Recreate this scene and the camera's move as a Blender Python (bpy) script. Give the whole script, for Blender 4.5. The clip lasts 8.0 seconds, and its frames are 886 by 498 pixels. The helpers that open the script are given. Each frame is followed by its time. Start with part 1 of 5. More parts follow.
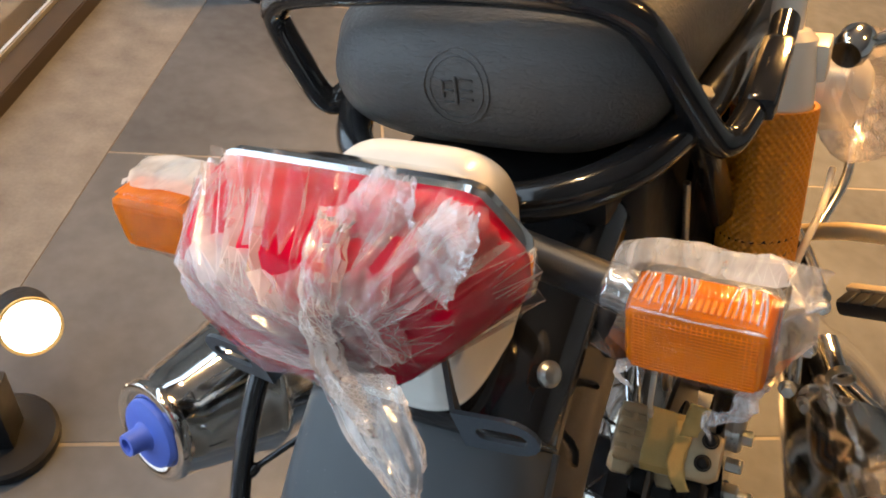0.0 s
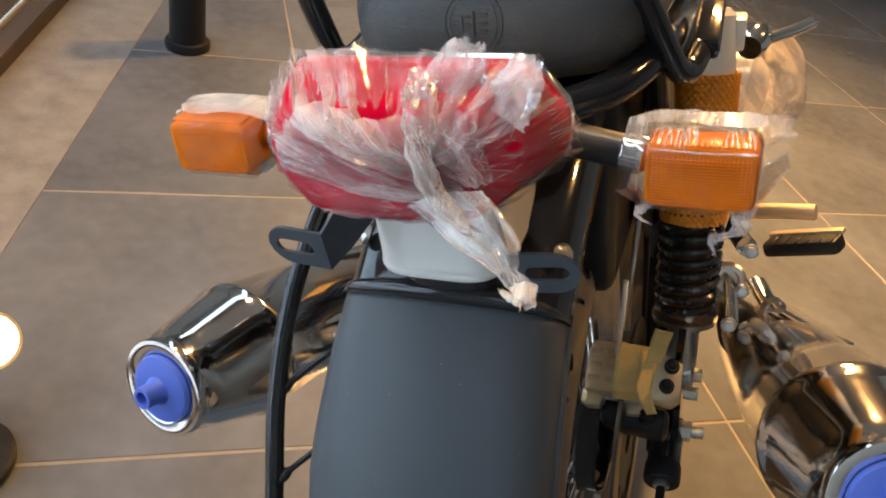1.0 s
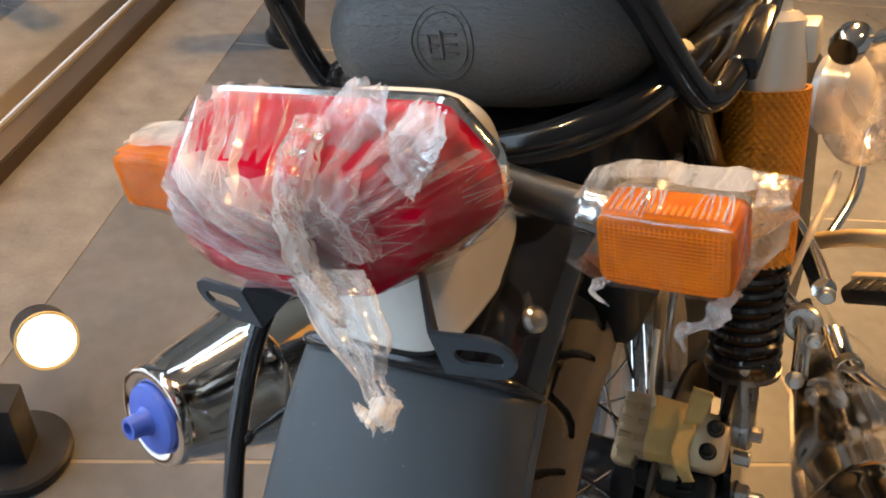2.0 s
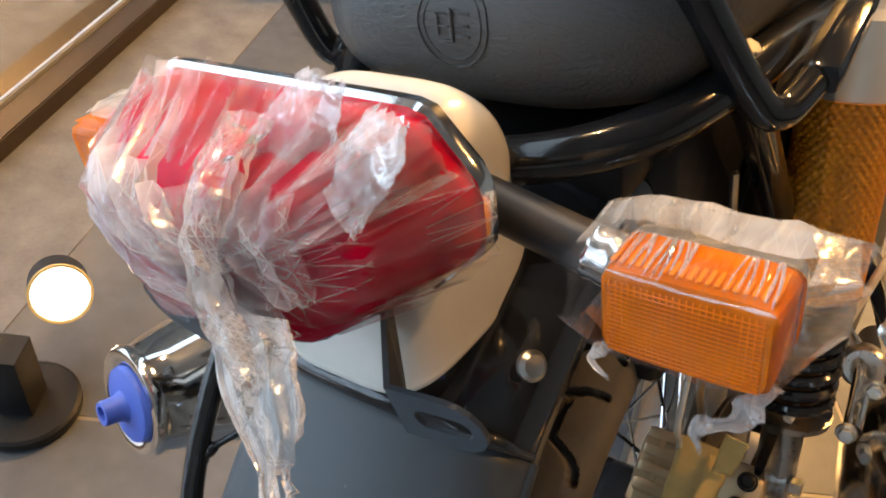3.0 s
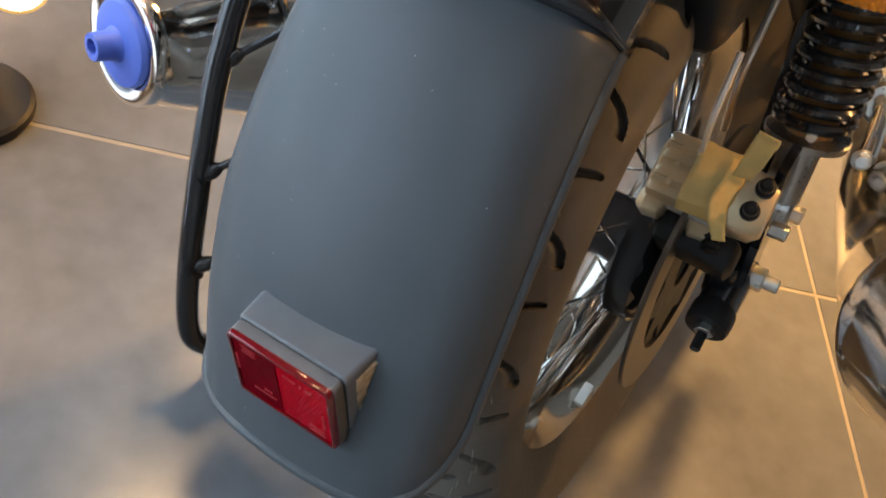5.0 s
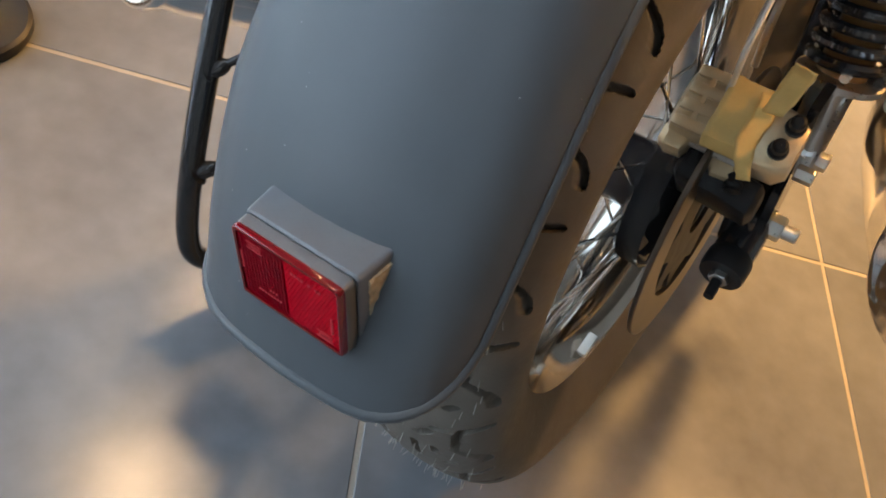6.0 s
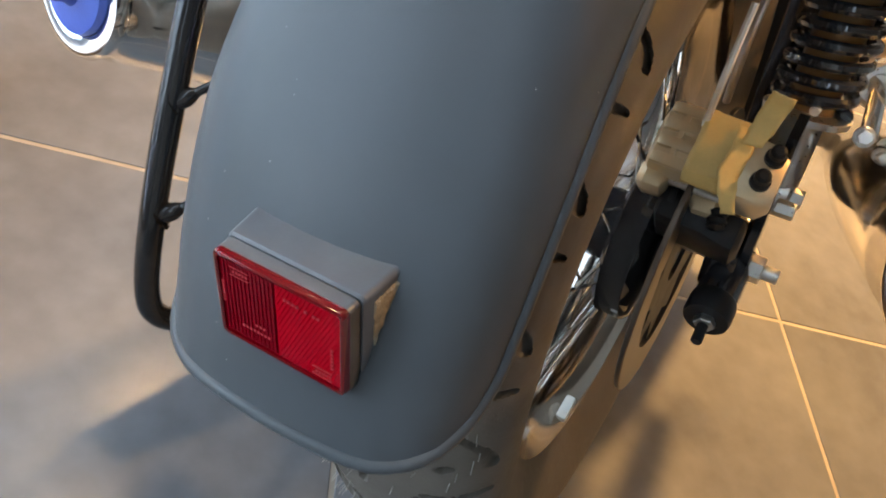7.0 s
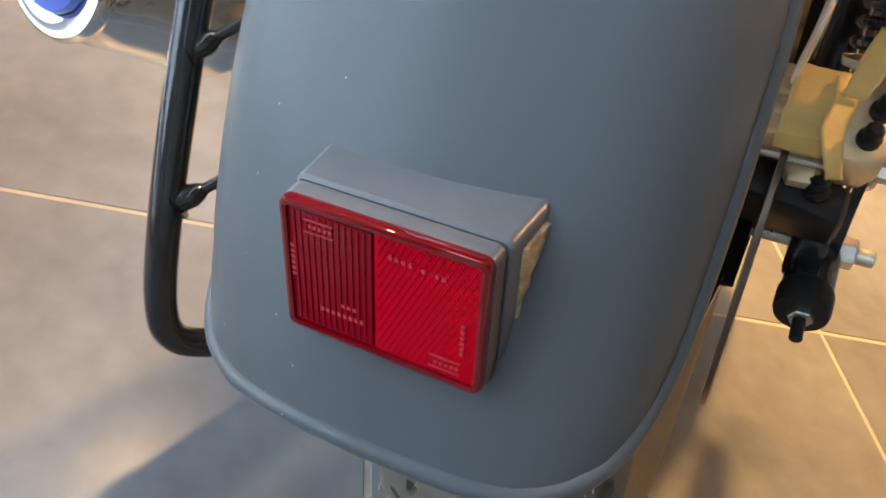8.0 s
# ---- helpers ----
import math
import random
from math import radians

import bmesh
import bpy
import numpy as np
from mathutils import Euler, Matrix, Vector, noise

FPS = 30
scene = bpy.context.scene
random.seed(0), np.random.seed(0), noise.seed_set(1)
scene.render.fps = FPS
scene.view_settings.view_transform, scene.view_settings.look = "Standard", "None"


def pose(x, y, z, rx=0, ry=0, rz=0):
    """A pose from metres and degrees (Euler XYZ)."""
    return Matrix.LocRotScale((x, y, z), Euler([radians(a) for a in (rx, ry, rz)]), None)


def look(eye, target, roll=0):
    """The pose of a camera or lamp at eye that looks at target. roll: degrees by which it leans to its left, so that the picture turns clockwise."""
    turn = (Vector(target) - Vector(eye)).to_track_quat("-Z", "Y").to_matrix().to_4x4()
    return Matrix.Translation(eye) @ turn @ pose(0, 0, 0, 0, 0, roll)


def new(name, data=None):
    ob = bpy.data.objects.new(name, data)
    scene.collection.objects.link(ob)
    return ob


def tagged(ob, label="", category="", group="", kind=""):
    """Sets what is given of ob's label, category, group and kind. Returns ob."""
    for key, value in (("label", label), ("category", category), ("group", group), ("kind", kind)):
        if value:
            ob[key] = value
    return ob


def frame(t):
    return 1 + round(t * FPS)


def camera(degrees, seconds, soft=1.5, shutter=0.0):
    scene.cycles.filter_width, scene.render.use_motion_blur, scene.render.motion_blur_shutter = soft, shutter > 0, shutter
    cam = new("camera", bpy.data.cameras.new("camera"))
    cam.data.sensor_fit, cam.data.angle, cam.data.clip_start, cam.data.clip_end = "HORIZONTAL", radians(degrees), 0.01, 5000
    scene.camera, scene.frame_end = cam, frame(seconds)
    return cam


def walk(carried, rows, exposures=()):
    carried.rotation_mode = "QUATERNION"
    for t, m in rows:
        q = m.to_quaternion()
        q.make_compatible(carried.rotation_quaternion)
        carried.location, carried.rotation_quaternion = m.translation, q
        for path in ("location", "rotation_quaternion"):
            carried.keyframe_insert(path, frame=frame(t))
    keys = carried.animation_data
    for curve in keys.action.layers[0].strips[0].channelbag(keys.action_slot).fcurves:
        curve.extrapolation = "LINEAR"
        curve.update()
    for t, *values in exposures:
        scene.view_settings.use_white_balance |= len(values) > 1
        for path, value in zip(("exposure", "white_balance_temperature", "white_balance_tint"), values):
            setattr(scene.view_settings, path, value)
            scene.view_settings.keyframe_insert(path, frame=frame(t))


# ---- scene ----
cam = camera(58.2, 8.0, soft=1.9)
PATH = [
    (0, (0.339, 0.277, 1.147), (0.672, 1.685, -0.233), 11.1),
    (0.5, (0.276, 0.233, 1.11), (0.829, 1.688, -0.146), 13),
    (1, (0.233, 0.147, 1.096), (0.816, 1.645, -0.094), 13.7),
    (1.5, (0.284, 0.184, 1.094), (0.763, 1.681, -0.142), 12.8),
    (1.7, (0.321, 0.192, 1.107), (0.708, 1.705, -0.144), 10.6),
    (2.8, (0.409, 0.301, 1.082), (0.509, 1.777, -0.264), 9.1),
    (3, (0.409, 0.301, 1.08), (0.536, 1.762, -0.281), 10.4),
    (3.5, (0.414, 0.288, 1.078), (0.607, 1.718, -0.306), 12.9),
    (4, (0.411, 0.283, 1.066), (0.662, 1.684, -0.339), 14.8),
    (4.5, (0.404, 0.278, 1.044), (0.707, 1.615, -0.412), 18.2),
    (4.8, (0.381, 0.24, 0.989), (0.715, 1.493, -0.533), 22.1),
    (5, (0.362, 0.224, 0.949), (0.723, 1.39, -0.636), 25.7),
    (5.2, (0.363, 0.211, 0.916), (0.725, 1.342, -0.693), 27.2),
    (6.3, (0.36, 0.208, 0.896), (0.784, 1.319, -0.712), 32.3),
    (6.5, (0.353, 0.194, 0.882), (0.8, 1.322, -0.708), 33.6),
    (6.7, (0.354, 0.195, 0.872), (0.808, 1.377, -0.675), 32.6),
    (7, (0.347, 0.202, 0.844), (0.834, 1.51, -0.588), 28.2),
    (7.5, (0.32, 0.246, 0.736), (0.838, 1.686, -0.551), 23.2),
    (8, (0.324, 0.241, 0.729), (0.847, 1.652, -0.588), 24),
]
walk(cam, [(t, look(eye, target, roll)) for t, eye, target, roll in PATH], exposures=[(0.0, -0.64), (3.5, -0.52), (4.5, -0.42), (5.0, -0.14), (6.5, 0.0), (7.2, 0.16), (8.0, 0.36)])

# ---- light ----
ROOM_WARM = (1.0, 0.52, 0.16)
DAY = (0.66, 0.83, 1.0)
world = bpy.data.worlds.new("sky")
scene.world = world
world.use_nodes = True
wn = world.node_tree.nodes
sky = wn.new("ShaderNodeTexSky")
sky.sky_type, sky.sun_disc = "NISHITA", False
sky.sun_elevation, sky.sun_rotation = radians(40), radians(200)
wn["Background"].inputs["Strength"].default_value = 0.15
world.node_tree.links.new(sky.outputs[0], wn["Background"].inputs["Color"])


def area(name, eye, target, sx, sy, power, color, spread=180):
    d = bpy.data.lights.new(name, "AREA")
    d.shape, d.size, d.size_y, d.energy, d.color, d.spread = "RECTANGLE", sx, sy, power, color, radians(spread)
    ob = new(name, d)
    ob.matrix_world = look(eye, target)
    return ob


# daylight in the window's opening, and the warm ceiling lamps of the showroom
area("window_daylight", (-1.12, 0.9, 1.60), (0.4, 0.6, 0.75), 8.6, 2.9, 305, DAY)
SPOT_WARM = (1.0, 0.66, 0.34)
SPOTS = [(0.14, 2.06, 2.80, 7, 0.07, 0.30, 0.9, 110), (0.0, 1.14, 2.80, 10, 0.07, 0.30, 0.6, 110)]
LAMPS = [(1.9, 3.0, 2.75, 138, 0.22, 1.5, 1.6, 84),
         (2.1, 3.6, 2.75, 55, 0.4, 2.0, 2.6, 90), (2.4, 1.0, 2.75, 21, 0.12, 1.5, 0.9, 100)]
for lx, ly, lz, power, size, tx, ty, cone in LAMPS:
    area("ceiling_lamp_light", (lx, ly, lz), (tx, ty, 0), size, size, power, ROOM_WARM, cone)
for lx, ly, lz, power, size, tx, ty, cone in SPOTS:
    area("ceiling_spot_light", (lx, ly, lz), (tx, ty, 0), size, size, power, SPOT_WARM, cone)


# ---- materials ----
def mat(name, color, rough=0.5, metal=0.0, var=0.12, scale=8.0, bump=0.0, bscale=60.0, coat=0.0, trans=0.0, rvar=0.0, spec=0.5):
    m = bpy.data.materials.new(name)
    m.use_nodes = True
    nt = m.node_tree
    b = nt.nodes["Principled BSDF"]
    b.inputs["Roughness"].default_value, b.inputs["Metallic"].default_value = rough, metal
    b.inputs["Coat Weight"].default_value, b.inputs["Transmission Weight"].default_value = coat, trans
    b.inputs["Specular IOR Level"].default_value = spec
    tc = nt.nodes.new("ShaderNodeTexCoord")

    def noise_node(s, detail=4.0):
        n = nt.nodes.new("ShaderNodeTexNoise")
        n.inputs["Scale"].default_value, n.inputs["Detail"].default_value = s, detail
        nt.links.new(tc.outputs["Object"], n.inputs["Vector"])
        return n

    n1, n2 = noise_node(scale), noise_node(scale * 9, 6)
    add = nt.nodes.new("ShaderNodeMath")
    add.operation = "MULTIPLY_ADD"
    add.inputs[1].default_value = 0.4
    nt.links.new(n2.outputs[0], add.inputs[0])
    nt.links.new(n1.outputs[0], add.inputs[2])
    ramp = nt.nodes.new("ShaderNodeMapRange")
    ramp.inputs["From Min"].default_value, ramp.inputs["From Max"].default_value = 0.35, 1.05
    ramp.inputs["To Min"].default_value, ramp.inputs["To Max"].default_value = 1 - var, 1 + var
    nt.links.new(add.outputs[0], ramp.inputs["Value"])
    mul = nt.nodes.new("ShaderNodeVectorMath")
    mul.operation = "SCALE"
    mul.inputs[0].default_value = color
    nt.links.new(ramp.outputs[0], mul.inputs["Scale"])
    nt.links.new(mul.outputs[0], b.inputs["Base Color"])
    if rvar:
        rr = nt.nodes.new("ShaderNodeMapRange")
        rr.inputs["From Min"].default_value, rr.inputs["From Max"].default_value = 0.15, 0.85
        rr.inputs["To Min"].default_value, rr.inputs["To Max"].default_value = max(rough - rvar, 0.02), rough + rvar
        nt.links.new(n2.outputs[0], rr.inputs["Value"])
        nt.links.new(rr.outputs[0], b.inputs["Roughness"])
    if bump:
        bn = noise_node(bscale, 5)
        bp = nt.nodes.new("ShaderNodeBump")
        bp.inputs["Strength"].default_value, bp.inputs["Distance"].default_value = bump, 0.002
        nt.links.new(bn.outputs[0], bp.inputs["Height"])
        nt.links.new(bp.outputs[0], b.inputs["Normal"])
    return m


M_tile = mat("tile_stone", (0.084, 0.089, 0.096), 0.24, var=0.42, scale=2.6, bump=0.03, bscale=40, spec=0.4)
nt_ = M_tile.node_tree
oi_ = nt_.nodes.new("ShaderNodeObjectInfo")
mr_ = nt_.nodes.new("ShaderNodeMapRange")
mr_.inputs["To Min"].default_value, mr_.inputs["To Max"].default_value = 0.88, 1.12
nt_.links.new(oi_.outputs["Random"], mr_.inputs["Value"])
vm_ = nt_.nodes.new("ShaderNodeVectorMath")
vm_.operation = "SCALE"
lk_ = nt_.nodes["Principled BSDF"].inputs["Base Color"].links[0]
nt_.links.new(lk_.from_socket, vm_.inputs[0])
nt_.links.new(mr_.outputs[0], vm_.inputs["Scale"])
nt_.links.new(vm_.outputs[0], nt_.nodes["Principled BSDF"].inputs["Base Color"])
M_grout = mat("grout", (0.165, 0.148, 0.122), 0.7, var=0.2, scale=20, bump=0.3, bscale=200)
M_screed = mat("concrete", (0.125, 0.121, 0.113), 0.8, var=0.35, scale=14, bump=0.5, bscale=90)
M_frame = mat("bronze_frame", (0.048, 0.034, 0.022), 0.4, 0.3, var=0.2, scale=6, bump=0.08)
M_trim = mat("pale_aluminium", (0.30, 0.30, 0.29), 0.35, 0.2)
M_wall = mat("painted_wall", (0.38, 0.34, 0.29), 0.85, var=0.08, bump=0.1)
M_ceiling = mat("dark_ceiling", (0.22, 0.20, 0.175), 0.9, var=0.15)
M_pave = mat("outside_paving", (0.60, 0.62, 0.63), 0.9, var=0.2, scale=5)
M_fender = mat("matte_graphite_paint", (0.046, 0.052, 0.057), 0.42, var=0.05, scale=30, bump=0.02, bscale=900, rvar=0.03)
M_gloss = mat("gloss_black_paint", (0.012, 0.012, 0.013), 0.12, var=0.1, coat=0.6, rvar=0.04)
M_tube = mat("black_powder_coat", (0.008, 0.008, 0.0085), 0.13, var=0.15, coat=0.3, bump=0.02, bscale=300, rvar=0.04)
M_plastic = mat("black_plastic", (0.007, 0.007, 0.0075), 0.45, var=0.2, bump=0.08, bscale=400, rvar=0.08, spec=0.28)
M_bracket = mat("slate_steel_plate", (0.045, 0.052, 0.06), 0.48, 0.0, var=0.12, scale=40, bump=0.05, bscale=500, rvar=0.07)
M_housing = mat("silver_white_paint", (0.72, 0.69, 0.63), 0.22, 0.0, var=0.05, scale=20)
M_chrome = mat("chrome", (0.90, 0.88, 0.85), 0.10, 1.0, var=0.04, bump=0.05, bscale=28, rvar=0.03)
M_steel = mat("zinc_steel", (0.62, 0.60, 0.56), 0.3, 1.0, var=0.06, scale=30, rvar=0.06)
M_alu = mat("cast_aluminium", (0.64, 0.50, 0.31), 0.38, 0.65, var=0.12, scale=25, bump=0.06, bscale=260, rvar=0.06)
# the amber sleeve's reflection between the coils, given as the damper's base colour
M_sleeve_reflection = mat("amber_reflection_on_metal", (0.20, 0.10, 0.03), 0.35, 0.3, var=0.2, scale=30)
M_disc = mat("heat_tinted_steel", (0.17, 0.14, 0.11), 0.30, 0.9, var=0.15, scale=30)
M_rim = mat("rim_chrome", (0.46, 0.42, 0.37), 0.12, 1.0, var=0.05, rvar=0.04)
M_tape = mat("masking_tape", (0.66, 0.46, 0.16), 0.6, var=0.12, scale=50, bump=0.15, bscale=200)
M_rubber = mat("tyre_rubber", (0.080, 0.069, 0.056), 0.55, var=0.35, scale=16, bump=0.15, bscale=300, rvar=0.1)
M_whisker = mat("rubber_hair", (0.22, 0.21, 0.19), 0.6, var=0.1)
M_blue = mat("blue_plastic_plug", (0.075, 0.13, 0.50), 0.42, var=0.1, scale=30)
M_stem = mat("stem_rubber", (0.013, 0.013, 0.014), 0.34, var=0.15, bump=0.03)
M_light_plastic = mat("pale_lamp_body", (0.72, 0.66, 0.55), 0.35, var=0.06)
M_seat = mat("seat_vinyl", (0.047, 0.045, 0.043), 0.38, var=0.15, scale=20, rvar=0.06)
M_grey_plastic = mat("grey_plastic", (0.085, 0.087, 0.092), 0.30, var=0.1, scale=60, bump=0.06, bscale=600)
M_sticker = mat("pale_sticker", (0.68, 0.66, 0.6), 0.5)


def red_lens(name, color, wave=900.0, strength=0.25, trans=0.35, rough=0.12, bands="Z", valley_shade=0.0, depth=0.12):
    m = mat(name, color, rough, var=depth, scale=18, coat=0.0, trans=trans, spec=0.28)
    nt = m.node_tree
    tc = nt.nodes.new("ShaderNodeTexCoord")
    w = nt.nodes.new("ShaderNodeTexWave")
    w.bands_direction = bands
    w.inputs["Scale"].default_value = wave
    nt.links.new(tc.outputs["Object"], w.inputs["Vector"])
    bp = nt.nodes.new("ShaderNodeBump")
    bp.inputs["Strength"].default_value, bp.inputs["Distance"].default_value = strength, 0.001
    nt.links.new(w.outputs[0], bp.inputs["Height"])
    b = nt.nodes["Principled BSDF"]
    nt.links.new(bp.outputs[0], b.inputs["Normal"])
    if valley_shade:
        # moulded prisms: shaded valleys and lit crests put into the base colour
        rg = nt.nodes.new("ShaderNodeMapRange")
        rg.inputs["To Min"].default_value, rg.inputs["To Max"].default_value = 1 - valley_shade, 1 + valley_shade * 0.5
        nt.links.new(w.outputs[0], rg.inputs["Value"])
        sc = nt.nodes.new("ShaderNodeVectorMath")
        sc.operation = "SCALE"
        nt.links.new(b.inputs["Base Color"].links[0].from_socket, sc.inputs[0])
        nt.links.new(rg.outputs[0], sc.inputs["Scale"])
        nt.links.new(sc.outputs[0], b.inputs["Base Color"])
    return m


def clear_lens(name, tint, body, share, wave, bands, strength):
    """Coloured clear plastic: the lamp's inside shows through it, with a little colour of its own and a gloss."""
    m = bpy.data.materials.new(name)
    m.use_nodes = True
    nd, lk = m.node_tree.nodes, m.node_tree.links
    tc = nd.new("ShaderNodeTexCoord")
    heights = []
    for k, d in enumerate(bands):
        w = nd.new("ShaderNodeTexWave")
        w.bands_direction = d
        w.inputs["Scale"].default_value = wave
        lk.new(tc.outputs["Object"], w.inputs["Vector"])
        heights.append(w.outputs[0])
    h = heights[0]
    if len(heights) > 1:
        mx = nd.new("ShaderNodeMath")
        mx.operation = "MAXIMUM"
        lk.new(heights[0], mx.inputs[0])
        lk.new(heights[1], mx.inputs[1])
        h = mx.outputs[0]
    bp = nd.new("ShaderNodeBump")
    bp.inputs["Strength"].default_value, bp.inputs["Distance"].default_value = strength, 0.001
    lk.new(h, bp.inputs["Height"])
    clear, dif, gl, fr = nd.new("ShaderNodeBsdfTransparent"), nd.new("ShaderNodeBsdfDiffuse"), nd.new("ShaderNodeBsdfGlossy"), nd.new("ShaderNodeFresnel")
    clear.inputs["Color"].default_value = (*tint, 1)
    n1 = nd.new("ShaderNodeTexNoise")
    n1.inputs["Scale"].default_value, n1.inputs["Detail"].default_value = 26, 2
    lk.new(tc.outputs["Object"], n1.inputs["Vector"])
    sh = nd.new("ShaderNodeMapRange")
    sh.inputs["From Min"].default_value, sh.inputs["From Max"].default_value = 0.3, 0.7
    sh.inputs["To Min"].default_value, sh.inputs["To Max"].default_value = share * 0.65, min(share * 1.35, 1.0)
    lk.new(n1.outputs[0], sh.inputs["Value"])
    dif.inputs["Color"].default_value = (*body, 1)
    gl.inputs["Roughness"].default_value = 0.07
    fr.inputs["IOR"].default_value = 1.28
    for q in (dif, gl, fr):
        lk.new(bp.outputs[0], q.inputs["Normal"])
    base, full = nd.new("ShaderNodeMixShader"), nd.new("ShaderNodeMixShader")
    lk.new(sh.outputs[0], base.inputs[0])
    lk.new(clear.outputs[0], base.inputs[1])
    lk.new(dif.outputs[0], base.inputs[2])
    lk.new(fr.outputs[0], full.inputs[0])
    lk.new(base.outputs[0], full.inputs[1])
    lk.new(gl.outputs[0], full.inputs[2])
    lk.new(full.outputs[0], nd["Material Output"].inputs["Surface"])
    return m


M_red = clear_lens("red_lens", (0.95, 0.010, 0.030), (0.58, 0.0005, 0.024), 0.74, 60, ("Z",), 0.08)
M_amber = clear_lens("amber_lens", (1.0, 0.44, 0.005), (0.95, 0.215, 0.0), 0.63, 120, ("X", "Z"), 0.20)
M_bowl = mat("silvered_plastic", (0.78, 0.76, 0.73), 0.28, 0.8, var=0.08, scale=40, bump=0.2, bscale=90)
M_bulb = mat("bulb_glass", (0.86, 0.62, 0.40), 0.10, 0.0, var=0.1, coat=0.5)
# the last number sets how strongly prism shading is painted into the red
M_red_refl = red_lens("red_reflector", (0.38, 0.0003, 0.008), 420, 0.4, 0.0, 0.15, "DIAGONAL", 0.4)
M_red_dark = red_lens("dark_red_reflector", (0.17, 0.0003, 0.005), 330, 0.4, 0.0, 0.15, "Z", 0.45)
for m_ in (M_red_refl, M_red_dark):
    m_.node_tree.nodes["Principled BSDF"].inputs["Specular IOR Level"].default_value = 0.12
M_red_rim = mat("clear_red_rim", (0.085, 0.0003, 0.002), 0.07, coat=0.6)
M_red_mark = mat("moulded_mark", (0.32, 0.015, 0.02), 0.35)
M_amber_flute = mat("amber_flutes", (0.72, 0.20, 0.01), 0.12, 0.0, var=0.15, coat=0.8)
M_amber_rib = mat("amber_ribs", (0.80, 0.18, 0.0), 0.2, var=0.1)
M_sleeve = mat("amber_net_sleeve", (0.62, 0.22, 0.004), 0.42, var=0.2, scale=30, coat=0.1)


def dust(m):
    """A few pale specks of dust on a dark paint."""
    nt = m.node_tree
    b = nt.nodes["Principled BSDF"]
    tc = nt.nodes.new("ShaderNodeTexCoord")
    v = nt.nodes.new("ShaderNodeTexVoronoi")
    v.inputs["Scale"].default_value = 110
    nt.links.new(tc.outputs["Object"], v.inputs["Vector"])
    near = nt.nodes.new("ShaderNodeMapRange")
    near.inputs["From Min"].default_value, near.inputs["From Max"].default_value = 0.045, 0.025
    nt.links.new(v.outputs["Distance"], near.inputs["Value"])
    pick = nt.nodes.new("ShaderNodeMath")
    pick.operation = "GREATER_THAN"
    pick.inputs[1].default_value = 0.45
    sep = nt.nodes.new("ShaderNodeSeparateColor")
    nt.links.new(v.outputs["Color"], sep.inputs[0])
    nt.links.new(sep.outputs[0], pick.inputs[0])
    both = nt.nodes.new("ShaderNodeMath")
    both.operation = "MULTIPLY"
    nt.links.new(near.outputs[0], both.inputs[0])
    nt.links.new(pick.outputs[0], both.inputs[1])
    mix = nt.nodes.new("ShaderNodeMix")
    mix.data_type = "RGBA"
    mix.inputs["B"].default_value = (0.30, 0.30, 0.30, 1)
    src = b.inputs["Base Color"].links[0].from_socket
    nt.links.new(both.outputs[0], mix.inputs["Factor"])
    nt.links.new(src, mix.inputs["A"])
    nt.links.new(mix.outputs["Result"], b.inputs["Base Color"])


dust(M_fender)
M_foam = mat("tan_foam_grit", (0.34, 0.27, 0.18), 0.75, var=0.6, scale=160, bump=1.0, bscale=700)


def vinyl_relief(m):
    nt = m.node_tree
    tc = nt.nodes.new("ShaderNodeTexCoord")
    mp = nt.nodes.new("ShaderNodeMapping")
    mp.inputs["Scale"].default_value = (0.45, 1.3, 1.3)
    v = nt.nodes.new("ShaderNodeTexNoise")
    v.inputs["Scale"].default_value, v.inputs["Detail"].default_value, v.inputs["Distortion"].default_value = 300, 4, 1.0
    bp = nt.nodes.new("ShaderNodeBump")
    bp.inputs["Strength"].default_value, bp.inputs["Distance"].default_value = 0.75, 0.0014
    nt.links.new(tc.outputs["Object"], mp.inputs["Vector"])
    nt.links.new(mp.outputs[0], v.inputs["Vector"])
    nt.links.new(v.outputs[0], bp.inputs["Height"])
    nt.links.new(bp.outputs[0], nt.nodes["Principled BSDF"].inputs["Normal"])


vinyl_relief(M_seat)


